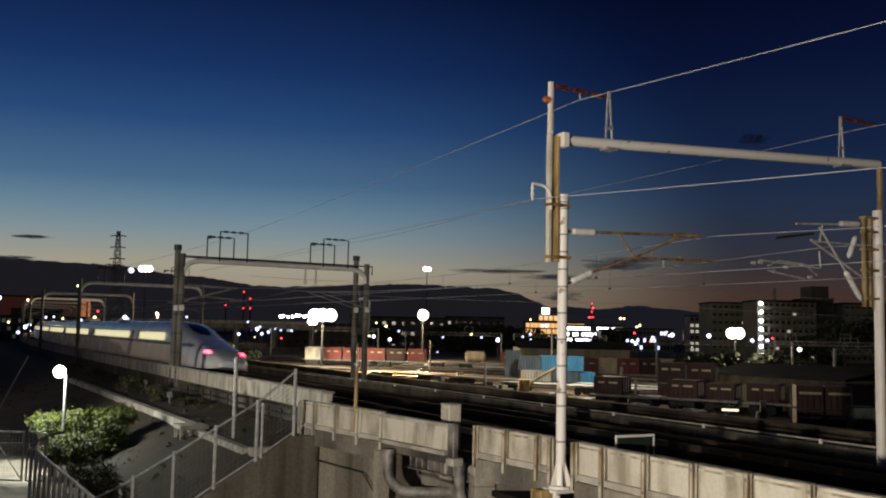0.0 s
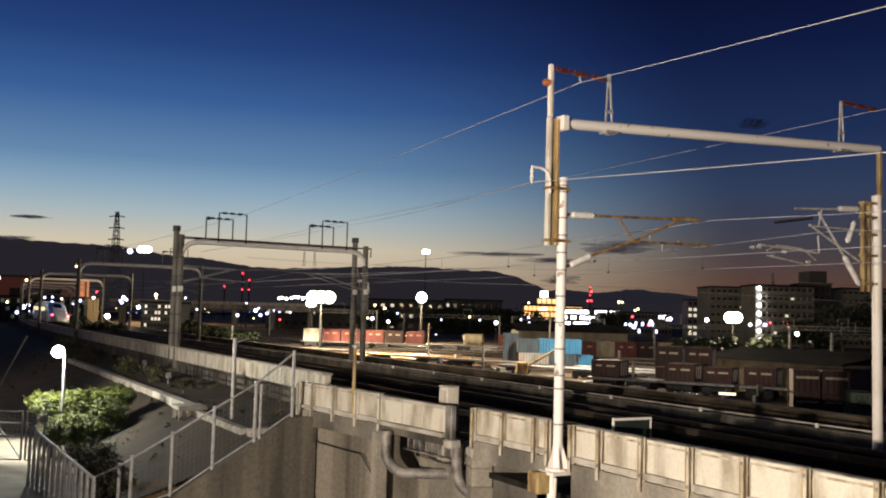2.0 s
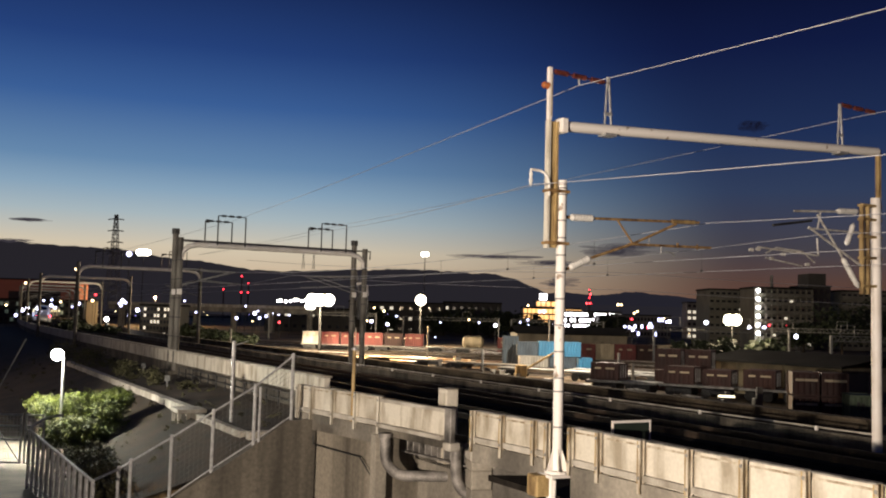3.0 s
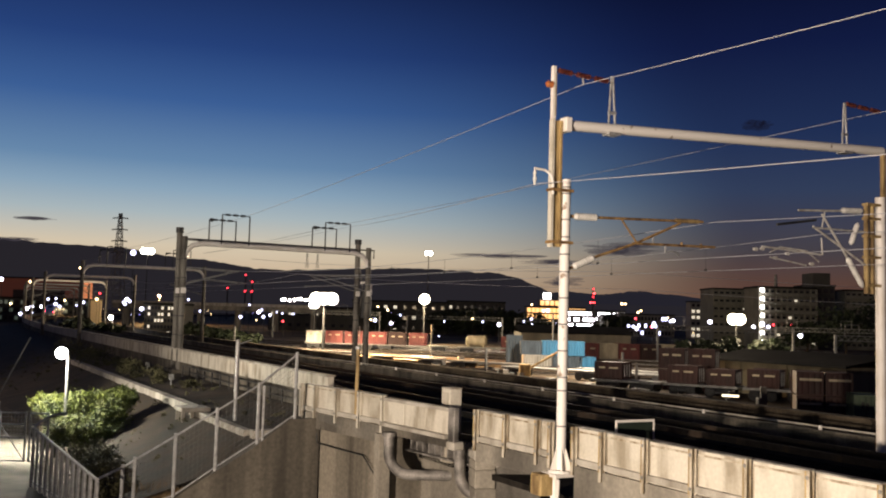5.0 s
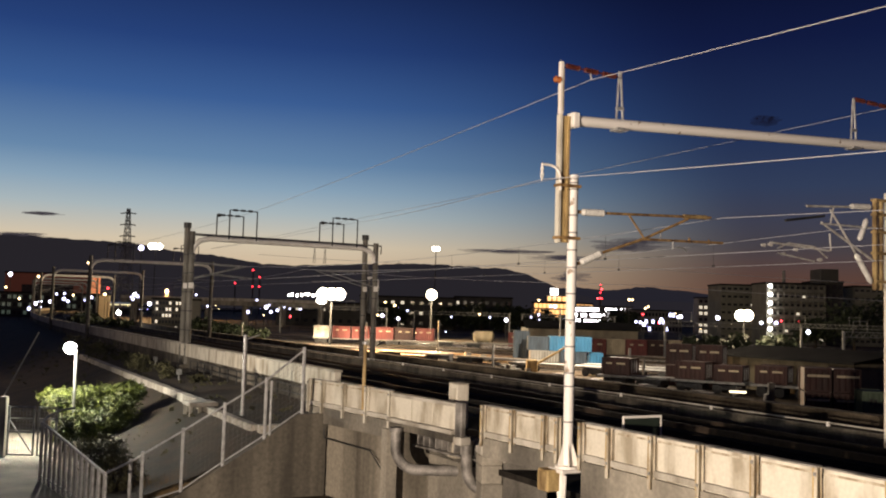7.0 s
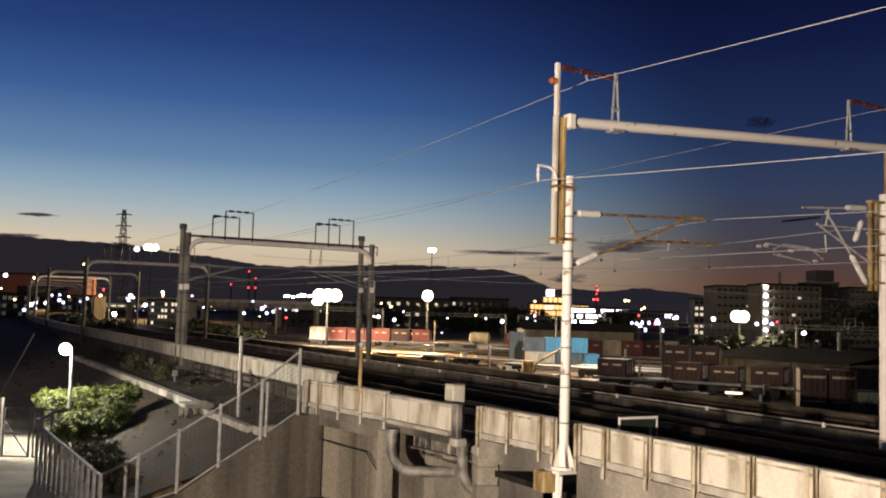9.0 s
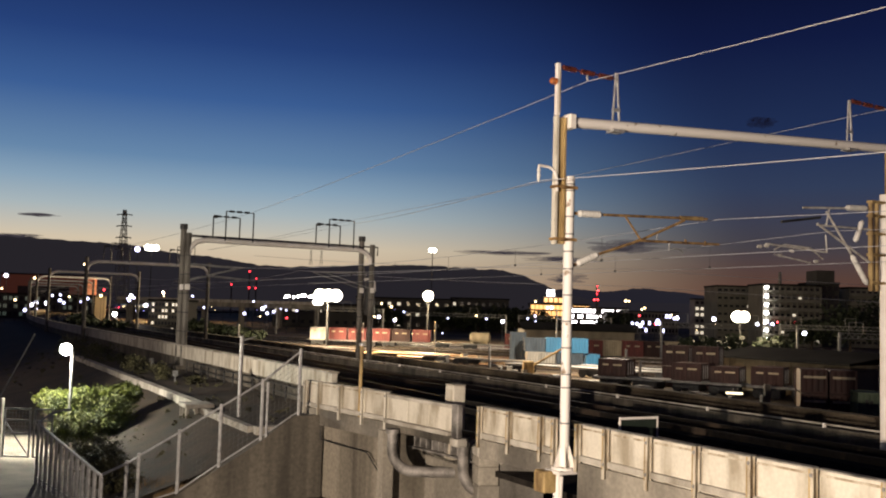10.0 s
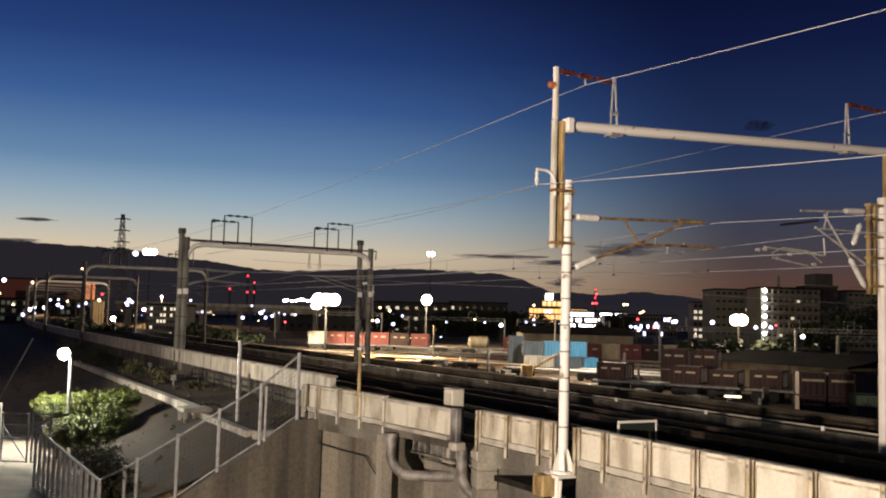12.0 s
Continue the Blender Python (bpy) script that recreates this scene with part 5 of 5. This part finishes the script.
# ---- floodlights of the yard ----
def floodlight(x, y, z, watts, heads, colour, size=0.34, pitch=0.75, label="tall yard floodlight mast with bright lamps"):
    f = thing("floodlight", pose(x, y, 0), label, "floodlight", "yard floodlights")
    part("mast", tubed([(0, 0, 0), (0, 0, z)], 0.18, 8, [0.22, 0.14]), DARKSTEEL, f, smooth=True)
    part("crossbar", boxed((-heads * pitch / 2, -0.05, z - 0.1), (heads * pitch / 2, 0.05, z)), GREYSTEEL, f)
    # Lamp spheres are oversized to stand in for glare round the heads.
    for k in range(heads):
        h = bmesh.new()
        bmesh.ops.create_icosphere(h, subdivisions=3, radius=size)
        bmesh.ops.translate(h, verts=h.verts, vec=((k - (heads - 1) / 2) * pitch, -0.25, z + size * 0.9))
        part("lamp", h, colour, f, "glaring lamp", True)
    if watts:
        lamp("yard_floodlight_beam", (x, y - 4.0, z + 2.2), watts, (1.0, 0.80, 0.52), 0.6)


FLOOD = glow("flood_glare", (1.0, 0.95, 0.82), 12)
floodlight(-19.1, 158.0, 7.6, 60000, 3, FLOOD, 1.0, 1.35)
floodlight(-26.9, 205.0, 7.2, 0, 2, FLOOD, 0.7, 0.8)
floodlight(-3.2, 204.0, 8.7, 45000, 1, glow("flood_warm", (1.0, 0.88, 0.66), 12), 1.15, 0.9)
floodlight(50.9, 163.0, 6.2, 12000, 2, glow("flood_straw", (1.0, 0.93, 0.70), 12), 0.95, 1.2)
floodlight(-4.4, 350.0, 28.6, 0, 2, FLOOD, 0.85, 1.3, "very tall light mast far behind the yard")
floodlight(-108.0, 350.0, 26.2, 0, 3, FLOOD, 1.15, 1.5, "very tall light mast far behind the viaduct")
floodlight(-116.5, 360.0, 26.2, 0, 1, COOLLIGHT, 1.0, 1.5, "very tall light mast far behind the viaduct")
# The next two are unseen fill beams added to brighten platforms and containers.
lamp("siding_fill_beam", (-11.0, 134, 8.5), 150000, (1.0, 0.56, 0.2), 0.4, "SPOT", (-9.0, 130, 0), 140)
lamp("stack_fill_beam", (14.0, 98, 9.0), 21000, (1.0, 0.86, 0.66), 0.3)
lamp("far_lot_beam", (-112.0, 380, 11), 90000, (1.0, 0.60, 0.24), 0.4)
# Added fill for the shed wall; no lamp stands here.
lamp("shed_fill_beam", (22.0, 74, 6.0), 600, WARM, 0.3)


lot_lamp = thing("lot_lamp", pose(-112.0, 381, 0), "tall sodium lamp over a far parking lot", "street lamp")
part("pole", tubed([(0, 0, 0), (0, 0, 11.3)], 0.12, 6), DARKSTEEL, lot_lamp)
part("lantern", sphered(0.4, (0, -0.3, 11.4), 2), ORANGELIGHT, lot_lamp, "orange lantern", True)


# ---- trees ----
def tree(x, y, height, width, seed, leaf=0.5, mt=None):
    rnd = random.Random(seed)
    t = thing("tree", pose(x, y, 0), "dark leafy tree at the edge of the yard", "tree", "trees round the yard")
    part("trunk", tubed([(0, 0, 0), (0.1, 0, height * 0.3), (-0.1, 0.1, height * 0.65)], 0.2, 7, [0.28, 0.2, 0.1]), EARTH, t)
    for k in range(4):
        a = rnd.uniform(0, 6.28)
        part("limb", tubed([(0, 0, height * 0.35), (math.cos(a) * width * 0.25, math.sin(a) * width * 0.25, height * 0.6)], 0.08, 5, [0.1, 0.05]), EARTH, t)
    bm = bmesh.new()
    leaf_cloud(bm, rnd, (0, 0, height * 0.62), (width * 0.5, width * 0.5, height * 0.4), 900, leaf)
    part("crown", bm, mt or DARKLEAF, t)


for i, (x, y, h, w) in enumerate(((-52, 205, 2.6, 6), (-45, 190, 2.3, 5), (-38, 176, 2.0, 5), (-34, 170, 1.8, 4), (-60, 160, 3.8, 6), (-55, 150, 3.5, 5), (-48, 140, 3.2, 5),
                                  (20, 330, 8, 14), (28, 330, 7, 13), (12, 320, 8, 12), (92, 215, 10, 12), (99, 215, 11, 13), (106, 218, 11, 14), (86, 222, 8, 10), (114, 225, 10, 12),
                                  (44, 155, 3.4, 5), (49, 158, 3.6, 5), (40, 152, 2.8, 4), (56, 160, 3.4, 6), (3, 335, 8, 12), (38, 330, 7, 12), (60, 330, 7, 12), (-20, 330, 7, 12))):
    tree(x, y, h, w, i, 0.42 if y < 250 else 0.7)


# ---- the town ----
FACADE = mat("grey_facade", (0.075, 0.072, 0.064), 0.85, vary=0.25, scale=0.2, grain=3)
MIDFACADE = mat("mid_grey_facade", (0.19, 0.185, 0.155), 0.85, vary=0.25, scale=0.2, grain=3)
PALEFACADE = mat("pale_facade", (0.27, 0.26, 0.24), 0.85, vary=0.2, scale=0.2, grain=3)
DARKPANE = mat("dark_pane", (0.03, 0.035, 0.045), 0.15, vary=0.2, scale=1)
PANE_SIZES = {}


def pane_of(w, h, mt):
    key = (round(w, 2), round(h, 2), mt.name)
    if key not in PANE_SIZES:
        bm = bmesh.new()
        box(bm, (-w / 2, -0.06, -h / 2), (w / 2, 0.06, h / 2))
        PANE_SIZES[key] = mesh_of(bm, "window", mt)
    return PANE_SIZES[key]


def building(x, y, w, d, h, floors, cols, wall_mat, lit, label, seed, glowing=None, balcony=False, fill=0.6):
    rnd = random.Random(seed)
    b = thing("building", pose(x, y, 0), label, "building", "buildings of the town")
    part("wall", boxed((-w / 2, 0, 0), (w / 2, d, h), 0.05), wall_mat, b)
    part("roof", boxed((-w / 2 - 0.2, -0.2, h + 0.004), (w / 2 + 0.2, d + 0.2, h + 0.5), 0.05), ROOFDARK, b)
    fh = h / floors
    ww, wh = w / cols * fill, fh * max(0.28, fill - 0.12)
    for f in range(floors):
        for c in range(cols):
            on = rnd.random() < lit
            share("window", pane_of(ww, wh, (glowing or WINDOWLIGHT) if on else DARKPANE), b, pose(-w / 2 + w * (c + 0.5) / cols, -0.03, fh * (f + 0.5)))
        if balcony:
            part("balcony", boxed((-w / 2, -1.0, fh * f + 0.1), (w / 2, -0.07, fh * f + 1.1), 0.03), wall_mat, b)
    return b


apt = building(95.8, 262, 16, 12, 16.6, 7, 10, MIDFACADE, 0.07, "seven-storey grey apartment block, few windows lit", 1, balcony=True)
for f in range(7):
    part("stair_light", sphered(0.5, (-7.2, -1.3, 1.9 + 2.35 * f), 1), WHITELIGHT, apt, "lit stair lamp")
for c in range(11):
    part("balcony_divider", boxed((-8 + 1.6 * c - 0.09, -1.02, 0.2), (-8 + 1.6 * c + 0.09, -0.1, 16.5)), MIDFACADE, apt)
part("stair_tower", boxed((7.6, 1.0, 17.2), (12.4, 9, 21.2)), FACADE, apt)
part("antenna", tubed([(-2, 3, 17), (-2, 3, 20.5)], 0.5, 6, [0.5, 0.4]), GREYSTEEL, apt)
wing = building(107.3, 266, 7, 12, 17.6, 7, 4, FACADE, 0.04, "dark wing of the apartment block with a bright roof lamp", 17)
part("roof_lamp", sphered(0.85, (-3.0, -1.0, 18.6), 2), glow("roof_lamp_white", (0.85, 0.88, 1.0), 12), wing, "bright roof lamp", True)
pale_block = building(88.2, 288, 10.6, 14, 16.8, 7, 6, MIDFACADE, 0.03, "pale apartment block with long balconies", 2, balcony=True)
part("side_wing", boxed((5.34, 1.5, 0), (8.2, 12, 16.6)), FACADE, pale_block)
right_block = building(121, 268, 13, 12, 16.6, 7, 8, MIDFACADE, 0.03, "grey apartment block behind trees", 3, balcony=True)
# Mostly glowing windows replace the light on this pale facade.
building(111.7, 410, 6.5, 8, 15.5, 6, 3, PALEFACADE, 0.7, "slim pale tower block, lit windows in place of its bright facade", 4)
building(92, 420, 24, 14, 9.5, 3, 16, PALEFACADE, 0.16, "pale low commercial building", 5, glowing=COOLLIGHT)
building(78, 430, 8, 12, 9, 3, 4, FACADE, 0.15, "grey low building in the town", 6)
# Glowing orange panes and bands stand in for floodlight on the facade.
h1 = building(64, 520, 32, 16, 13, 4, 14, PALEFACADE, 0.9, "orange hotel, glowing panes in place of floodlight, stepped roofline and sign", 7, glowing=ORANGELIGHT, fill=0.84)
part("upper_storey", boxed((-9, 2, 13.5), (5, 12, 17.5)), PALEFACADE, h1)
for k in range(5):
    part("lit_band", boxed((-8.5 + 2.7 * k, 1.85, 14.2), (-6.5 + 2.7 * k, 1.995, 16.6)), ORANGELIGHT, h1)
part("sign", boxed((-7, 1, 17.6), (-3, 3, 21.0)), glow("sign_white", (1.0, 0.98, 0.95), 6), h1, "bright white roof sign")
h2 = building(72.0, 440, 28, 14, 10.8, 4, 20, PALEFACADE, 0.8, "low shop front glaring with white light", 8, glowing=glow("shop_glare", (0.98, 0.95, 1.0), 12), fill=0.66)
building(58, 445, 8, 14, 6.0, 2, 4, PALEFACADE, 0.8, "small shop with lit signs", 9, glowing=COOLLIGHT)
building(-62, 215, 9, 8, 7.0, 5, 12, FACADE, 0.28, "office block with rows of white-lit windows", 10)
building(-44, 330, 30, 10, 8.0, 2, 10, FACADE, 0.12, "long dim industrial building", 11, fill=0.4)
building(-14, 340, 34, 12, 11.0, 3, 10, FACADE, 0.08, "dim industrial hall with rust-tinted wall", 12, fill=0.35)
building(14, 360, 22, 12, 12.0, 3, 8, FACADE, 0.04, "dim industrial hall behind trees", 13, fill=0.35)
building(-150, 350, 44, 12, 8.6, 3, 22, FACADE, 0.45, "long station building with greenish lit windows", 14, glowing=glow("green_window", (0.50, 0.72, 0.42), 0.07))
# The dull red light is put into this wall as faint emission.
building(-148, 352, 32, 10, 16.0, 1, 1, mat("red_glow_wall", (0.30, 0.10, 0.07), 0.8, emit=(1.0, 0.30, 0.20), power=0.018), 0, "long building with dull red light put into its wall", 15)


def overpass():
    o = thing("overpass", pose(-62, 300, 0, 0, 0, -3), "distant elevated road with pale lit guard rail", "overpass")
    part("deck", boxed((-40, -4, 6.2), (26, 4, 7.6), 0.1), CONCRETE, o)
    part("guard_rail", boxed((-40, -4.2, 7.604), (26, -4.0, 8.5)), PALE, o)
    for k in range(6):
        part("pier", boxed((-38 + 12 * k, -1, 0), (-36.5 + 12 * k, 1, 6.2)), CONCRETE, o)


overpass()


def pylon(x, y, h, label, z=0):
    p = thing("pylon", pose(x, y, z), label, "pylon", "power pylons")
    w = h * 0.075
    for sx in (-1, 1):
        for sy in (-1, 1):
            part("leg", tubed([(sx * w, sy * w, 0), (sx * w * 0.35, sy * w * 0.35, h * 0.7), (sx * w * 0.15, sy * w * 0.15, h)], h * 0.004, 5), GREYSTEEL, p)
    bm = bmesh.new()
    for k in range(14):
        f, g = k / 14, (k + 1) / 14
        a, b = w * (1 - 0.86 * f), w * (1 - 0.86 * g)
        for sy in (-1, 1):
            tube(bm, [(-a, sy * a, h * f), (b, sy * b, h * g)], h * 0.0028, 4)
            tube(bm, [(a, sy * a, h * f), (-b, sy * b, h * g)], h * 0.0028, 4)
    tagged(part("lattice", bm, GREYSTEEL, p), kind="stuff")
    for z in (0.62, 0.73, 0.84, 0.95):
        part("crossarm", tubed([(-h * 0.075, 0, h * z), (0, 0, h * z + 0.01 * h), (h * 0.075, 0, h * z)], h * 0.0055, 5), GREYSTEEL, p)


pylon(-203.5, 600, 66, "steel lattice power pylon against the sky")
pylon(-423, 3010, 58, "small far power pylon on the skyline", 150)
pylon(-390, 3010, 58, "small far power pylon on the skyline", 150)


def light_mast(x, y, marks, base_h):
    t = thing("radio_mast", pose(x, y, 0), "thin mast with red warning lamps", "mast", "masts with warning lamps")
    part("shaft", tubed([(0, 0, 0), (0, 0, base_h)], 0.5, 6), DARKSTEEL, t)
    for z in marks:
        part("warning_lamp", sphered(0.6, (0, -0.8, z), 1), REDLIGHT, t, "red warning lamp")


light_mast(-156, 700, (23,), 24)
light_mast(-143, 700, (33, 21), 34)
light_mast(-138, 700, (28, 21), 30)
light_mast(113, 700, (30, 24, 20), 31)

# lamps of the streets: x, ground distance and height of each
BRIGHT_SPOTS = [(-94.3, 205, 11.4), (-96.9, 227, 5.7), (-96.7, 224, 5.2), (-82.3, 198, 5.7), (-66.4, 213, 5.9), (-43.1, 228, 5.9), (13.9, 220, 4.6), (42.9, 230, 4.2), (47.1, 227, 4.5), (55.2, 194, 6.5), (75.3, 228, 5.7), (72.1, 190, 4.2), (54.1, 220, 6.6), (-67.5, 206, 7.8)]
COOL_SPOTS = [(-96, 225, 4.3), (-89.4, 204, 4.1), (-81.2, 202, 6.4), (-93.5, 235, 5.9), (-82.1, 220, 7), (-73.8, 224, 6.9), (-78.9, 243, 7.7), (-72.1, 225, 4.5), (-66.3, 220, 6), (-44.7, 215, 4.7), (-42.3, 230, 4.8), (-43.4, 245, 5.2), (-13.3, 199, 4.9), (-10.2, 204, 4.3), (-17, 230, 8.7), (22.7, 199, 7.9), (26.9, 245, 8.3), (49.6, 249, 5), (45.5, 223, 5), (48.3, 214, 5.9), (80.6, 237, 6.4), (65.7, 190, 5.8), (56.4, 232, 6.5)]
FAR_SPOTS = [(-107.8, 248, 4), (-104.5, 260, 8), (-119.8, 315, 6.4), (-100.5, 245, 7.7), (-92.1, 278, 7.7), (-66.2, 243, 8.2), (-72.1, 274, 8.9), (-69.1, 300, 7.8), (-64.7, 316, 8.1), (-57.5, 289, 8), (-54.7, 294, 6.6), (-49.3, 290, 6), (-52, 313, 7.3), (-48.6, 296, 5.7), (-39.3, 257, 5.7), (-71.7, 286, 5.7), (22.5, 252, 5.4), (23.7, 244, 6.1), (25.1, 257, 4.6), (110.7, 303, 3.9), (99.7, 267, 4.5), (95.8, 273, 4.6), (0.1, 295, -0.1), (1.8, 320, 4.5), (12.8, 278, 4.9), (-11.9, 293, 6.2)]
FIELD_SPOTS = [(-65.4, 396, 11.2), (-63.6, 392, 11.4), (-62.5, 398, 11.1), (-59.5, 391, 11.3), (-58.8, 397, 11.9), (-57.8, 398, 11.9), (-55.2, 393, 11.4), (-54.4, 398, 11.8)]
WARM_SPOTS = [(-111.4, 259, 12.4), (-103.3, 273, 17.1), (-147.1, 317, 10), (-83.7, 233, 7.9), (-119, 265, 6.3), (-120.5, 307, 7.9), (-22.5, 315, 4.4), (-20.5, 319, 8.8), (-13.5, 250, 7.4), (-24.8, 319, 9.5), (-8.3, 271, -0.2), (-6.1, 299, -1.4), (63.3, 303, 9.2), (64, 302, 9.7), (46.6, 243, 10.6), (62.7, 321, 12.1), (30.4, 313, 10.9), (-21.8, 257, 17.3), (-27.7, 311, 19.6), (10.7, 303, 5.7)]
RED_SPOTS = [(-38.7, 237, 3.9), (37.8, 238, 10.7), (36.9, 227, 10.5), (36.4, 224, 12.6), (55.7, 250, 5), (91.3, 260, 6.5), (92.2, 250, 6.6), (46.4, 225, 7), (-86.2, 242, 9.6), (-63.7, 224, 2.8)]


def lamp_kind(size, mt, label):
    t = thing("street_lamp", pose(0, 0, -40), label, "street lamp", "street lamps of the town")
    part("pole", tubed([(0, 0, -24), (0, 0, -0.3)], 0.06, 6), DARKSTEEL, t)
    part("lantern", sphered(size, (0, -0.25, 0.1), 2), mt, t, "glowing lantern", True)
    return t


def place_lamps(spots, size, mt, label):
    first = lamp_kind(size, mt, label)
    for i, (x, y, z) in enumerate(spots):
        if i == 0:
            first.matrix_basis = pose(x, y, z)
        else:
            copy_thing(first, pose(x, y, z))


place_lamps(BRIGHT_SPOTS, 0.42, glow("bright_cool_light", (0.80, 0.80, 1.0), 9), "street lamp with bright cool white lantern")
place_lamps(COOL_SPOTS, 0.36, COOLLIGHT, "distant street lamp with cool white lantern")
place_lamps(FAR_SPOTS, 0.30, COOLLIGHT, "far street lamp with bluish white lantern")
place_lamps(FIELD_SPOTS, 0.48, WHITELIGHT, "far sports field lamp with white lantern")
place_lamps(WARM_SPOTS, 0.32, WARMLIGHT, "far street lamp with warm lantern")


def scatter_lamps():
    rnd = random.Random(21)
    spots = []
    for _ in range(90):
        y = rnd.uniform(280, 700)
        spots.append((y * rnd.uniform(-0.46, 0.40), y, rnd.uniform(1.5, 8)))
    place_lamps(spots[:45], 0.20, BLUELIGHT, "tiny far street lamp, white")
    place_lamps(spots[45:], 0.18, WARMLIGHT, "tiny far street lamp, amber")
    for x, y, z in RED_SPOTS:
        s = thing("signal_lamp", pose(x, y, 0), "small red signal lamp on a post", "signal", "red signals")
        part("post", tubed([(0, 0, 0), (0, 0, z)], 0.08, 6), DARKSTEEL, s)
        part("lamp", sphered(0.26, (0, -0.3, z), 1), REDLIGHT, s, "red lamp")


scatter_lamps()


# ---- the train ----
def body_section(y, w, top, bottom=0.35, n=20):
    """One ring of the car body: flat floor, barrel sides, round roof."""
    pts = []
    h = top - bottom
    for k in range(n + 1):
        a = math.pi * k / n
        c, s = math.cos(a), math.sin(a)
        x = w / 2 * math.copysign(abs(c) ** 0.42, c)
        z = bottom + h * min(1, (abs(s) ** 0.62))
        pts.append((x, y, z))
    return pts


def loft(rows, cap=True):
    bm = bmesh.new()
    strip(bm, [r + [r[0]] for r in rows])
    bmesh.ops.remove_doubles(bm, verts=bm.verts, dist=1e-4)
    bmesh.ops.holes_fill(bm, edges=[e for e in bm.edges if e.is_boundary], sides=0)
    bmesh.ops.recalc_face_normals(bm, faces=bm.faces)
    return bm


def pane_mesh():
    bm = bmesh.new()
    box(bm, (-0.012, -0.40, -0.29), (0.012, 0.40, 0.29), 0.01)
    return mesh_of(bm, "window", CABINLIGHT)


PANE = pane_mesh()


def build_car(tail):
    car = thing("train_car", pose(0, 0, 0), "white high-speed tail car with long nose and red tail lamps" if tail
                else "white high-speed train car with lit windows and blue stripe", "train car", "cars of the passing train")
    start = 0.0 if tail else 0.3
    rows = []
    if tail:
        for f, w, t, b in ((0.0, 1.3, 0.98, 0.62), (0.25, 1.9, 1.15, 0.50), (0.8, 2.5, 1.36, 0.42), (1.8, 2.95, 1.62, 0.37), (3.2, 3.18, 1.90, 0.35), (5.0, 3.28, 2.20, 0.35),
                           (6.8, 3.32, 2.52, 0.35), (8.4, 3.35, 2.88, 0.35), (10.0, 3.36, 3.26, 0.35), (11.6, 3.36, 3.5, 0.35), (13.2, 3.36, 3.6, 0.35)):
            rows.append(body_section(f, w, t, b))
    else:
        rows.append(body_section(start, 3.36, 3.6))
    rows.append(body_section(24.7, 3.36, 3.6))
    part("body", loft(rows), BODYWHITE, car, smooth=True)
    first = 13.4 if tail else 3.2
    y = first
    while y < 21.9:
        for sd in (-1, 1):
            share("window", PANE, car, pose(sd * 1.665, y, 2.3))
        y += 1.04
    for sd in (-1, 1):
        part("stripe", boxed((sd * 1.672 - 0.008, 4.5 if tail else 0.4, 1.72), (sd * 1.672 + 0.008, 24.6, 1.92)), BLUEBAND, car, "blue stripe")
        for yd in (([] if tail else [1.6]) + [23.2]):
            part("door", boxed((sd * 1.668 - 0.012, yd - 0.42, 0.75), (sd * 1.668 + 0.012, yd + 0.42, 2.75), 0.01), BODYWHITE, car)
    part("underframe", boxed((-1.45, 4.0 if tail else 0.6, 0.12), (1.45, 24.4, 0.36), 0.03), SKIRT, car)
    for yb in (5.6 if tail else 3.6, 21.2):
        part("bogie", boxed((-1.2, yb - 1.7, 0.02), (1.2, yb + 1.7, 0.34), 0.04), SKIRT, car)
    if tail:
        g = loft([body_section(f, w, t, b) for f, w, t, b in ((7.4, 1.0, 2.72, 2.2), (8.4, 1.5, 3.0, 2.5), (9.6, 1.6, 3.28, 2.8), (10.6, 1.4, 3.43, 3.0))])
        part("windscreen", g, BLACKGLASS, car, "dark cab window", True)
        for sd in (-1, 1):
            t = bmesh.new()
            bmesh.ops.create_icosphere(t, subdivisions=2, radius=1.0)
            for v in t.verts:
                v.co = Vector((sd * 1.13 + v.co.x * 0.20, 2.1 + v.co.y * 0.55, 1.47 + v.co.z * 0.14))
            part("tail_lamp", t, TAIL, car, "glowing red tail lamp", True)
    else:
        part("pantograph_cover", boxed((-1.2, 8.0, 3.52), (1.2, 12.0, 3.72), 0.08), BODYWHITE, car)
    return car


CARS = [build_car(True)]
plain = build_car(False)
CARS.append(plain)
for k in range(6):
    CARS.append(copy_thing(plain, pose(0, 0, 0)))


def run(t):
    return 48.3 * t + 0.28 * t * t - 3.6


def motions():
    for k, car in enumerate(CARS):
        rows = []
        for j in range(49):
            t = j * 0.25
            rows.append((t, line_pose(run(t) + 25 * k, min(1.1, 0.007 * max(0, run(t) + 25 * k)), RAIL + 0.16) @ pose(0, 0, 0, 0, 5.0, 0)))
        walk(car, rows)


motions()
